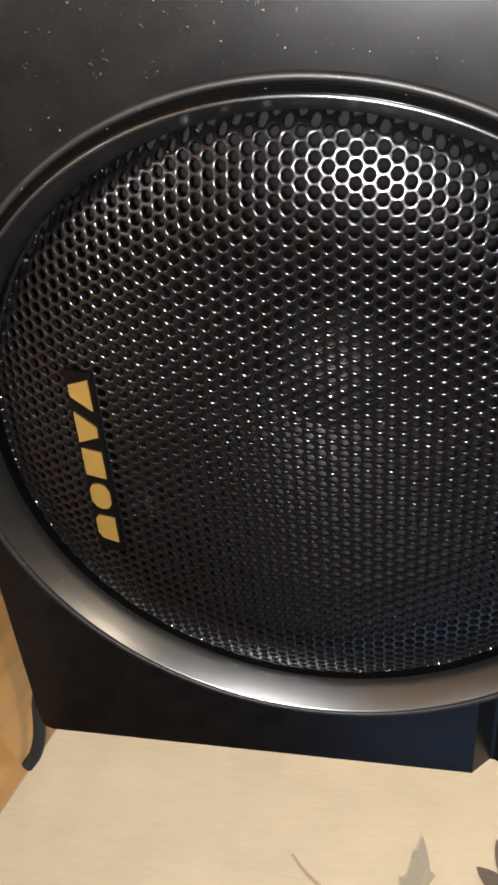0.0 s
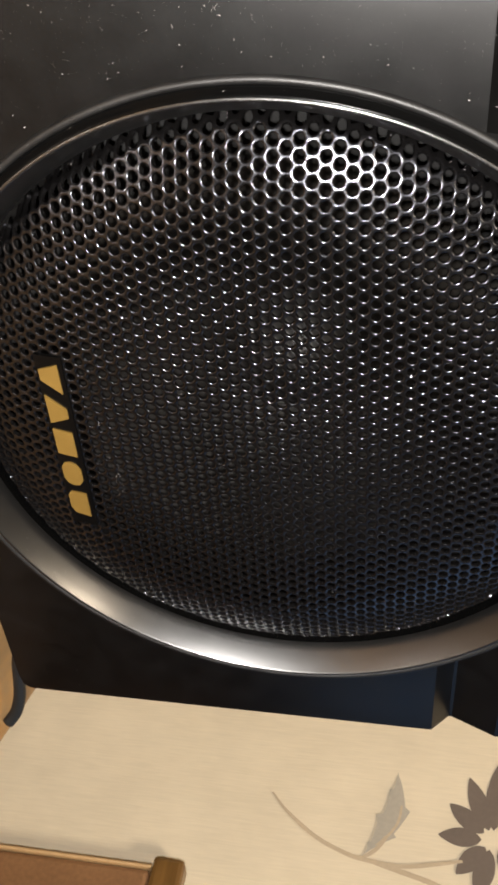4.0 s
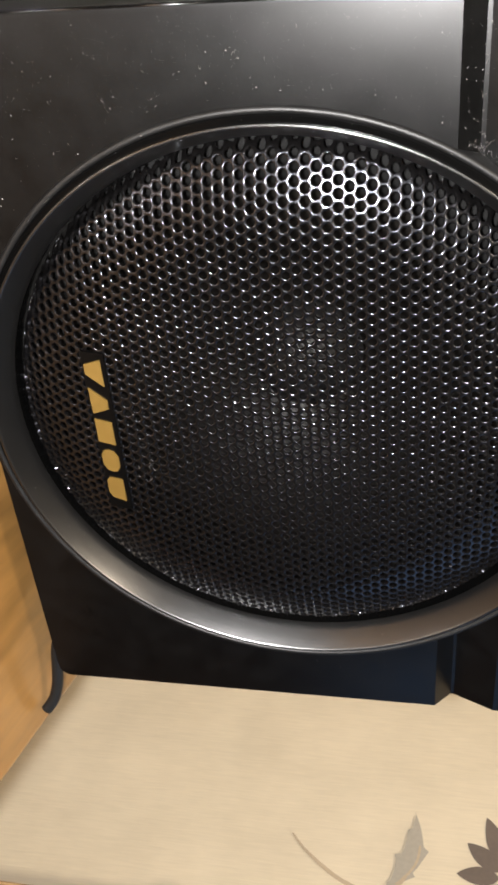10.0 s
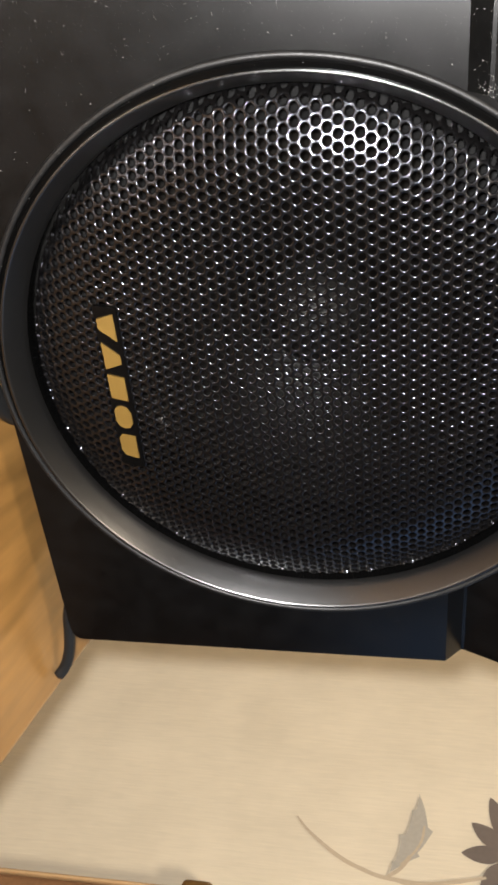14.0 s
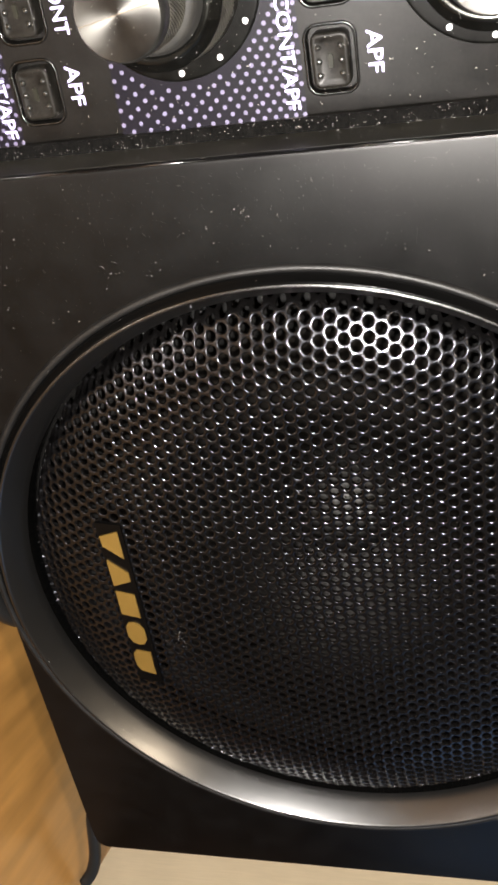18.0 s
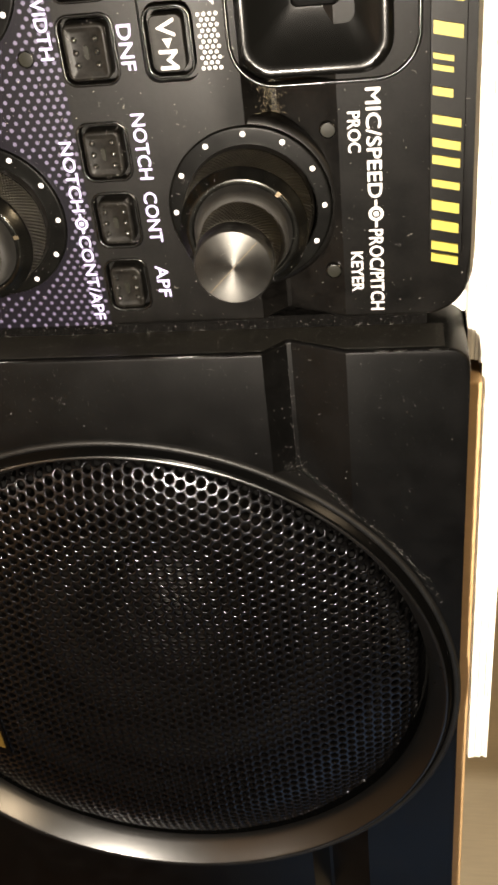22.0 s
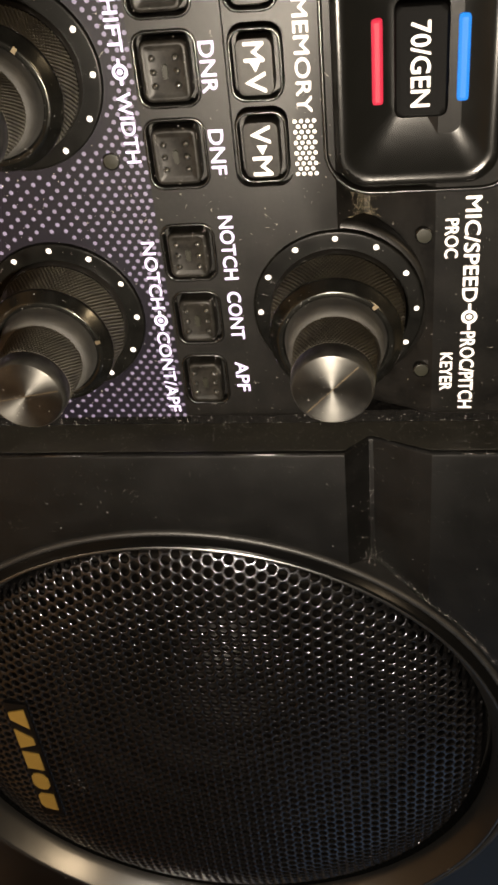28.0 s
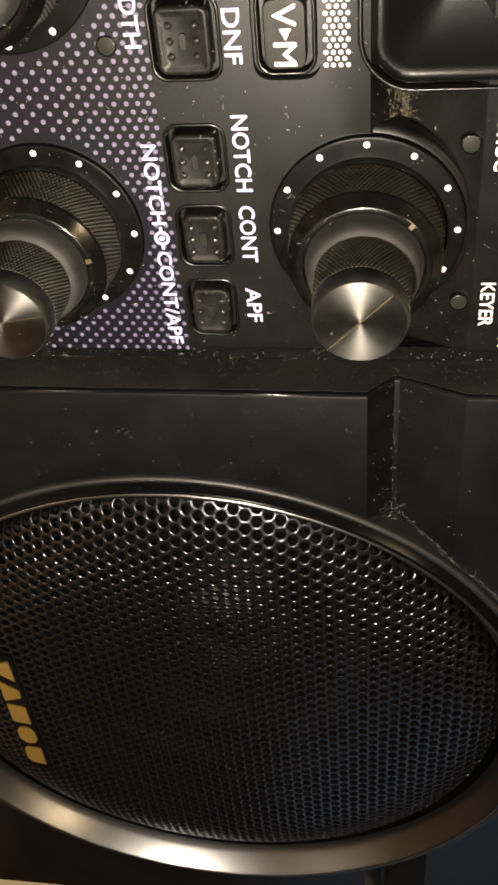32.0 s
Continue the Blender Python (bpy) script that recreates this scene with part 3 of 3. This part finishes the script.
for x0, x1, z0, z1 in BUTTONS:
    rim, cap = button(x0, x1, z0, z1, -0.9)
    xm, zm = (x0 + x1) / 2, (z0 + z1) / 2
    for i in (-1, 0, 1):
        for s in (-1, 1):
            bm = bmesh.new()
            bmesh.ops.create_icosphere(bm, subdivisions=1, radius=0.52 * MM, matrix=Matrix.Translation(((xm + 1.75 * i) * MM, -0.9 * MM, (zm + 1.55 * s) * MM)))
            part("pip", bm, PIP, rim, smooth=True)
    part("lens", stacked([(outline(xm - 1.0, xm + 1.0, zm - 0.42, zm + 0.42, 0.4), -0.8), (outline(xm - 0.9, xm + 0.9, zm - 0.34, zm + 0.34, 0.33), -1.05)], floor=False), LENS, rim)

for x0, x1, legend in ((-73.0, -64.4, ""), (-62.0, -53.3, "MV"), (-51.4, -42.2, "VM")):
    rim, cap = button(x0, x1, 90.2, 96.5, -1.1, 0.01)
    if legend:
        lettering(legend[0], x0 + 1.2, x0 + 3.7, 92.1, 94.8, -1.12, WHITE, rim)
        lettering(legend[1], x1 - 3.8, x1 - 1.1, 92.1, 94.8, -1.12, WHITE, rim)
        xm = (x0 + x1) / 2
        polygon("arrow", [(xm - 0.7, 92.75), (xm - 0.7, 94.15), (xm + 0.6, 93.45)], -1.16, WHITE, rim)

# printed lettering
for d in SETS:
    for text, a, b in (("DNR", -61, -54.4), ("DNF", -49.6, -43.3), ("NOTCH", -37.2, -27.2), ("CONT", -25.2, -17.0), ("APF", -12.9, -7.4)):
        lettering(text, a, b, 86.2 + d, 88.3 + d, 0, LILAC, radio)
    for text, a, b in (("SHIFT", -68.6, -60.3), ("WIDTH", -55.2, -45.5), ("NOTCH", -33.7, -22.6), ("CONT/APF", -18.6, -3.6)):
        lettering(text, a, b, 74.5 + d, 76.5 + d, 0, LILAC, radio)
    for sx in (-57.8, -20.6):
        disc("symbol", sx, 75.5 + d, 1.05, -0.03, LILAC, radio, 24, 0.66)
        disc("symbol", sx, 75.5 + d, 0.4, -0.03, LILAC, radio, 16)
        for s in (-1, 1):
            polygon("symbol", [(sx + s * 1.0, 75.3 + d), (sx + s * 1.7, 75.3 + d), (sx + s * 1.7, 75.7 + d), (sx + s * 1.0, 75.7 + d)][::s], -0.03, LILAC, radio)
lettering("MEMORY", -65.4, -51.2, 98.4, 100.4, 0, WHITE, radio)
lettering("MIC/SPEED", -38.7, -22.4, 120.6, 122.8, 0, WHITE, radio)
lettering("PROC/PITCH", -17.4, -3.6, 120.6, 122.8, 0, WHITE, radio)
lettering("PROC", -35.5, -29.5, 117.9, 119.8, 0, WHITE, radio)
lettering("KEYER", -13.8, -7.0, 117.7, 119.6, 0, WHITE, radio)
disc("symbol", -19.9, 121.7, 1.15, -0.03, WHITE, radio, 24, 0.7)
disc("symbol", -19.9, 121.7, 0.42, -0.03, WHITE, radio, 16)
for s in (-1, 1):
    polygon("symbol", [(-19.9 + s * 1.2, 121.5), (-19.9 + s * 2.2, 121.5), (-19.9 + s * 2.2, 121.9), (-19.9 + s * 1.2, 121.9)][::s], -0.03, WHITE, radio)


def dots(name, places, r, y, mat, n=8):
    verts, faces = [], []
    for x, z in places:
        base = len(verts)
        verts += [((x + r * math.cos(2 * math.pi * k / n)) * MM, y * MM, (z + r * math.sin(2 * math.pi * k / n)) * MM) for k in range(n)]
        faces.append(tuple(range(base + n - 1, base - 1, -1)))
    return put(name, mesh_from(name, verts, faces), mat, radio)


dots("memory_dots", [(-50.1 + 0.72 * i, 97.9 + 0.85 * (k + 0.5 * (i % 2))) for i in range(11) for k in range(3 if i % 2 else 4) if k + 0.5 * (i % 2) < 3.2], 0.28, -0.03, WHITE, 10)

KNOBS = [(-22.0, 102.6), (-21.7, 60.6), (-57.9, 60.6), (-21.8, 17.8), (-57.9, 17.8)]
for d in SETS:
    places, z, step, k = [], 76.9, 0.62, 0
    while z > 50:
        for i in range(0, 36):
            x = -2.9 - 2.06 * i - 1.03 * (k % 2)
            if all(math.hypot(x - kx, z + d - kz) > 13.3 for kx, kz in KNOBS):
                places.append((x, z + d))
        z -= step
        step = min(1.45, step + 0.028)
        k += 1
    dots("printed_dots", places, 0.33, -0.02, LILAC_DOT)
    bm = bmesh.new()
    for z0, z1 in ((50, 77.2),):
        bm.faces.new([bm.verts.new((x * MM, -0.012 * MM, (zz + d) * MM)) for x, zz in ((-90, z0), (-2.6, z0), (-2.6, z1), (-90, z1))])
    part("printed_field", bm, FIELD, radio)


def knurl(count, rows, depth):
    return lambda i, k: (depth if i % 2 and k % 2 == (i // 2) % 2 else 0.0) if 0 < i < rows else -0.1


def knob(x, z, turn):
    """A dual knob: dial plate, knurled outer ring, polished rim, knurled inner knob with a turned cap."""
    outer = lathe("knob", [(9.9, 0.5), (9.9, -1.6), (9.75, -2.0)], KNOB, radio, 96)
    outer.location = (x * MM, 0, z * MM)
    lathe("dial_plate", [(12.55, 5), (12.55, -0.5), (12.48, -0.63), (12.35, -0.68), (12.1, -0.7), (9.0, -0.7)], PLATE, outer, 96)
    for k in range(12):
        a = math.radians(30 * k)
        disc("dial_dot", 11.45 * math.cos(a), 11.45 * math.sin(a), 0.42, -0.72, WHITE, outer, 14)
    rows = 24
    lathe("outer_knurl", [(9.6 - 0.012 * i, -2.0 - 0.27 * i) for i in range(rows + 1)], KNURL, outer, 208, wave=knurl(208, rows, 0.2), smooth=False)
    lathe("rim", [(9.3, -8.4), (9.45, -8.5), (9.45, -8.75), (9.3, -8.9), (8.3, -9.9), (8.15, -10.1), (8.0, -10.15), (7.5, -10.15), (7.3, -10.05), (7.2, -9.6)], POLISHED, outer, 96, "polished bevelled rim")
    lathe("inner_sleeve", [(7.2, -9.6), (7.05, -10.0), (6.95, -10.9), (6.7, -12.0), (6.3, -12.5), (5.7, -12.75)], DUSTY_SLEEVE, outer, 96)
    rows = 28
    lathe("inner_knurl", [(5.75 - 0.006 * i, -12.6 - 0.235 * i) for i in range(rows + 1)], KNURL, outer, 150, wave=knurl(150, rows, 0.15), smooth=False)
    lathe("collar", [(5.55, -19.0), (5.6, -19.2), (5.55, -20.9), (5.4, -21.5), (5.2, -21.75)], COLLAR, outer, 96)
    lathe("cap", [(5.2, -21.75), (5.0, -21.8), (3, -21.8), (0.01, -21.8)], TURNED, outer, 96, "turned metal cap")
    a = math.radians(turn)
    u, w = Vector((math.cos(a), math.sin(a))), Vector((-math.sin(a), math.cos(a)))
    polygon("pointer_line", [tuple(u * s * 5.0 + w * q * 0.05) for s, q in ((-1, -1), (1, -1), (1, 1), (-1, 1))], -21.84, BRASS, outer)
    polygon("pointer_mark", [tuple(u * s + w * q * 0.3) for s, q in ((7.5, -1), (8.3, -1), (8.3, 1), (7.5, 1))], -10.2, BRASS, outer)
    return outer


for (x, z), turn in zip(KNOBS, (135, 100, 140, 120, 150)):
    knob(x, z, turn)

# boss that carries the top knob across the groove
lathe("knob_boss", [(13.7, 4.5), (13.7, 1.2), (13.5, 0.7), (13.1, 0.4), (12.6, 0.3)], PANEL, radio, 96, centre=KNOBS[0])

# round indicator lenses
for x, z, y in ((-33.0, 115.0, 0.1), (-10.7, 114.9, 0.1), (-45.9, 72.2, 0.0), (-45.9, 29.4, 0.0)):
    lathe("indicator", [(1.25, y + 1.4), (1.25, y - 0.1), (1.05, y - 0.15)], GLOSS, radio, 32, centre=(x, z))
    lathe("indicator_lens", [(1.05, y - 0.1), (0.8, y - 0.13), (0.01, y - 0.14)], LENS, radio, 32, centre=(x, z))

# band key housing with its lit bars
house = part("key_housing", stacked([(outline(-140, -41.0, 103.2, 124.6, 4.5, 8), 4.5), (outline(-140, -41.0, 103.2, 124.6, 4.5, 8), -0.9), (outline(-140, -41.6, 103.8, 124.0, 4.0, 8), -1.6), (outline(-140, -42.3, 104.5, 123.3, 3.4, 8), -1.7), (outline(-140, -43.0, 105.2, 122.6, 2.9, 8), -1.3), (outline(-140, -49.6, 110.4, 118.0, 0.9, 8), 0.6)]), HOUSE, radio, "black housing round the band keys")
hard_edges(house.data, 40)
lip = part("housing_lip", stacked([(outline(-140, -39.9 + g, 101.9 - g, 128.2 + g, 6.2 + g, 10), y) for g, y in ((0.5, 0.6), (0.35, -0.25), (0.1, -0.42), (-0.15, -0.3), (-0.4, 0.6))], close=False, floor=False), GLOSS, radio, "raised lip round the key housing", smooth=True)
for x0, x1, text in ((-64.0, -50.2, "70/GEN"), (-79.5, -65.7, "")):
    key = part("band_key", stacked([(outline(x0, x1, 110.9, 117.6, 1.0), 1.0), (outline(x0, x1, 110.9, 117.6, 1.0), -1.2), (outline(x0 + 0.3, x1 - 0.3, 111.2, 117.3, 0.8), -1.5), (outline(x0 + 0.7, x1 - 0.7, 111.6, 116.9, 0.6), -1.45)]), KEY, radio)
    hard_edges(key.data, 50)
    if text:
        lettering(text, -62.1, -51.6, 113.0, 115.5, -1.5, WHITE, key)
    part("red_bar", box((x0 + 1.7) * MM, (x1 - 1.5) * MM, -0.0006, 0.0008, 0.1081, 0.1095, 0.0004), RED_LIGHT, key)
    part("blue_bar", box((x0 + 1.7) * MM, (x1 - 1.5) * MM, -0.0006, 0.0008, 0.1188, 0.1203, 0.0004), BLUE_LIGHT, key)

small = part("small_key", stacked([(outline(-58.4, -55.0, 123.5, 125.3, 0.6), 0.5), (outline(-58.4, -55.0, 123.5, 125.3, 0.6), -1.9), (outline(-58.2, -55.2, 123.7, 125.1, 0.5), -2.0)]), KEY_GREY, radio, "small grey key")
hard_edges(small.data, 50)

# gold model mark, as plain slanted strokes
plate = part("mark_plate", stacked([(outline(-63.4, -12.6, 129.5, 134.7, 0.9), 0.1), (outline(-63.2, -12.8, 129.7, 134.5, 0.8), -0.15)]), PANEL, radio, "slightly raised black strip under the gold strokes")
hard_edges(plate.data, 40)
x = -62.6
for w, h, kind in ((3.0, 2.4, 0), (3.0, 2.4, 1), (0, 0, 0), (4.9, 4.0, 0), (4.6, 4.0, 1), (3.3, 2.8, 2), (3.4, 2.8, 1), (3.4, 4.0, 1), (5.0, 4.0, 2), (3.2, 4.0, 1), (6.0, 4.0, 2), (4.8, 4.0, 0)):
    if w:
        strokes = {0: ((0, 0.34, 0, 1), (0.5, 0.84, 0, 1)), 1: ((0.25, 0.7, 0, 1),), 2: ((0, 0.3, 0, 1), (0.6, 0.9, 0, 1))}[kind]
        for u0, u1, v0, v1 in strokes:
            lean = 0.22 * h
            polygon("gold_stroke", [(x + u0 * (w - 0.8) + lean * v0, 130 + h * v0), (x + u1 * (w - 0.8) + lean * v0, 130 + h * v0), (x + u1 * (w - 0.8) + lean * v1, 130 + h * v1), (x + u0 * (w - 0.8) + lean * v1, 130 + h * v1)], -0.1, YELLOW, radio, 0.35)
    x += (w + 0.55) if w else 2.0

# ---- things on top and beside ----
tagged(part("wooden_board", box(0.012, 0.19, 0.002, 0.29, 0.1362, 0.1389, 0.0004), TAN), "thin tan wooden board lying on the loudspeaker", "board")
stack = thing("paper_stack", (-0.09, 0.1, 0.139), "stack of white paper sheets lying on the board", "paper")
for k in range(7):
    z0 = 0.1390 + 0.00072 * k
    part("sheet", box(-0.33 + 0.09, 0.116 + 0.09 - 0.0012 * random.random(), 0.0045 - 0.1 + 0.0008 * random.random(), 0.14, z0 - 0.139, z0 - 0.139 + 0.00062), PAPER, stack)
for k in range(4):
    z0 = 0.13625 + 0.00068 * k
    part("sheet", box(-0.33 + 0.09, 0.0995 - 0.001 * random.random(), 0.0035 - 0.1 + 0.0006 * random.random(), 0.14, z0 - 0.139, z0 - 0.139 + 0.0006), PAPER, stack)
part("folded_edge", box(-0.0022 + 0.09, 0.0018 + 0.09, 0.0085 - 0.1, 0.0110 - 0.1, 0.127 - 0.139, 0.1362 - 0.139, 0.0004), PAPER, stack, "folded sheet edge tucked behind the gap")
cab = thing("wooden_cabinet", (0.44, -0.1, -0.75), "brown wooden cabinet against the wallpapered wall", "cabinet")
part("body", box(0.050, 0.0615, -0.25, 0.210, 0.0, 0.716, 0.003), DARKWOOD, cab)
part("edge_strip", box(0.0495, 0.0612, 0.2104, 0.2126, 0.0, 0.7161, 0.001), TAN, cab, "pale edge strip")
part("inset_panel", box(0.0485, 0.0502, -0.20, 0.185, 0.05, 0.655, 0.0015), DARKWOOD, cab)
part("top", box(0.048, 0.0618, -0.25, 0.2172, 0.7164, 0.7343, 0.003), WOOD, cab)


# ---- dust and lint ----
DUST = material("pale_dust", (0.10, 0.096, 0.09), 0.9)


PALE = material("bright_dust", (0.26, 0.25, 0.22), 0.9)
BROWN_DUST = material("brown_dust", (0.07, 0.058, 0.035), 0.9)


def lint(name, parent, places, flake, hairs=0.15, side=False, mat=DUST):
    """Tiny flakes and short hairs lying at (x, y, z) places in mm, facing the front."""
    rnd = random.Random(len(places))
    verts, faces = [], []
    origin = []
    for x, y, z in places:
        base = len(verts)
        if rnd.random() < hairs:
            a, bend, length = rnd.uniform(0, 6.28), rnd.uniform(-2.2, 2.2), rnd.uniform(0.3, 1.0)
            px, pz = x, z
            for k in range(6):
                c = a + bend * k / 5
                n = (-math.sin(c) * 0.02, math.cos(c) * 0.02)
                verts += [((px + n[0]) * MM, (y - 0.08) * MM, (pz + n[1]) * MM), ((px - n[0]) * MM, (y - 0.08) * MM, (pz - n[1]) * MM)]
                px, pz = px + math.cos(c) * length / 5, pz + math.sin(c) * length / 5
            for k in range(5):
                faces.append((base + 2 * k, base + 2 * k + 1, base + 2 * k + 3, base + 2 * k + 2))
        else:
            r = flake * rnd.uniform(0.35, 1.0) ** 2
            a0 = rnd.uniform(0, 6.28)
            for k in range(5):
                a = a0 + 1.2566 * k
                q = r * rnd.uniform(0.6, 1.3)
                verts.append(((x + q * math.cos(a)) * MM, (y - 0.04 - 0.05 * rnd.random()) * MM, (z + q * math.sin(a)) * MM))
            faces.append((base, base + 1, base + 2, base + 3, base + 4))
        origin += [(x, y)] * (len(verts) - base)
    if side:
        verts = [(sx * MM + (vy - sy * MM), sy * MM + (vx - sx * MM), vz) for (vx, vy, vz), (sx, sy) in zip(verts, origin)]
    ob = put(name, mesh_from(name, verts, faces), mat, parent)
    return tagged(ob, "pale specks of dust and lint", kind="stuff")


def front_y(z, face):
    return face + float(np.interp(z, ZS, [0, 0, 4, 4, 0, 0]))


rnd = random.Random(5)
spots = []
while len(spots) < 280:
    x, z = rnd.uniform(2, 159), rnd.uniform(9, 135)
    if math.hypot(x - CX, z - CZ) > 65.5 and rnd.random() < (1.0 if x < 26 else 0.35 if x < 60 else 0.1):
        spots.append((x, front_y(z, F), z))
lint("dust", speaker, spots, 0.125, 0.14)
spots = []
while len(spots) < 1500:
    x, z = 1.5 + abs(rnd.gauss(0, 11)), rnd.uniform(15, 135)
    if x < 60 and math.hypot(x - CX, z - CZ) > 65.5:
        spots.append((x, front_y(z, F), z))
lint("fine_dust", speaker, spots, 0.05, 0.0)
spots = []
for k in range(260):
    a, r = rnd.uniform(0, 6.28), rnd.uniform(57, 64)
    if r > 62.4:
        spots.append((CX + r * math.cos(a), F - 1.0, CZ + r * math.sin(a)))
for k in range(160):
    a, r = rnd.uniform(0, 6.28), 57 * math.sqrt(rnd.random())
    spots.append((CX + r * math.cos(a), dome(r), CZ + r * math.sin(a)))
for k in range(60):
    spots.append((rnd.gauss(90, 1.8), dome(31) - 0.02, rnd.gauss(42, 0.9)))
for k in range(500):
    a, r = rnd.uniform(0, 6.28), rnd.uniform(56.6, 59.0)
    spots.append((CX + r * math.cos(a), dome(r) + 0.1, CZ + r * math.sin(a)))
for k in range(16):
    a = rnd.uniform(-0.55, 0.05)
    spots.append((CX + 52.5 * math.cos(a), dome(52.5) - 0.03, CZ + 52.5 * math.sin(a)))
for k in range(260):
    a, r = math.radians(rnd.uniform(112, 150)), 65.0 + abs(rnd.gauss(0, 0.35))
    x, z = CX + r * math.cos(a), CZ + r * math.sin(a)
    spots.append((x, front_y(z, F), z))
for k in range(150):
    a, u = rnd.uniform(-1.3, 1.1), rnd.random() ** 2
    r = 61.2 - 2.3 * u
    spots.append((CX + r * math.cos(a), F - 1.9 + 3.9 * u, CZ + r * math.sin(a)))
lint("grille_dust", speaker, spots, 0.10, 0.06)
spots = []
while len(spots) < 1100:
    x, z = rnd.uniform(-78, -3), rnd.uniform(10, 135)
    if not any(x0 - 1 < x < x1 + 1 and z0 - 1 < z < z1 + 1 for x0, x1, z0, z1 in BUTTONS) and not any(math.hypot(x - kx, z - kz) < 12.5 for kx, kz in KNOBS) and not (89 < z < 98 and x < -41) and not (103 < z < 125 and x < -40.5):
        spots.append((x, front_y(z, 0), z))
lint("panel_dust", radio, spots, 0.085, 0.04, mat=PALE)
spots = []
for x0, x1, z0, z1 in BUTTONS:
    for k in range(34):
        t, e = rnd.random(), rnd.choice((0, 1, 2, 3))
        g = rnd.uniform(0.3, 1.5)
        bx = x0 + g if e == 0 else x1 - g if e == 1 else x0 + t * (x1 - x0)
        bz = z0 + g if e == 2 else z1 - g if e == 3 else z0 + t * (z1 - z0)
        spots.append((bx, -1.18, bz))
lint("button_dust", radio, spots, 0.10, 0.1, mat=DUST)
spots = []
for kx, kz in KNOBS:
    for r0, r1, y, count in ((10.2, 12.3, -0.72, 60), (8.2, 9.3, -9.1, 40), (7.2, 8.0, -10.2, 50), (0.3, 5.0, -21.84, 26)):
        for k in range(count):
            a, r = rnd.uniform(0, 6.28), rnd.uniform(r0, r1)
            spots.append((kx + r * math.cos(a), y - (0.9 * (9.3 - r) if y == -9.1 else 0.0), kz + r * math.sin(a)))
lint("knob_dust", radio, spots, 0.085, 0.06, mat=DUST)
spots = [(rnd.uniform(-41, -33.5), front_y(z, 0), z) for z in (rnd.gauss(106.5, 1.0) for k in range(420))] + [(rnd.gauss(-34.4, 0.9), 3.9, rnd.gauss(106.4, 0.9)) for k in range(320)]
lint("groove_lint", radio, spots, 0.09, 0.45, mat=BROWN_DUST)
spots = [(rnd.uniform(-63, -41.6), -1.75, rnd.choice((rnd.uniform(103.8, 105.0), rnd.uniform(122.8, 124.0)))) for k in range(60)]
lint("housing_dust", radio, spots, 0.08, 0.05, mat=DUST)
spots = [(rnd.uniform(-2.4, 0.2), rnd.uniform(0.9, 1.5), rnd.uniform(10, 129)) for k in range(650)]
lint("seam_dust", radio, spots, 0.10, 0.03)
spots = [(0.0, rnd.uniform(F + 0.6, F + 8) if k % 2 else rnd.uniform(F + 4, F + 9), rnd.uniform(10, 133)) for k in range(1300)]
lint("side_dust", speaker, spots, 0.11, 0.08, True)
spots = [(rnd.gauss(27, 3), front_y(105, F) - 0.1, rnd.gauss(106.3, 0.8)) for k in range(60)] + [(rnd.uniform(4, 26), front_y(106.4, F), rnd.gauss(106.4, 0.8)) for k in range(60)] + [(rnd.uniform(-40, -33), 4, rnd.gauss(106.4, 0.8)) for k in range(70)]
lint("groove_dust", speaker, spots, 0.12, 0.1)
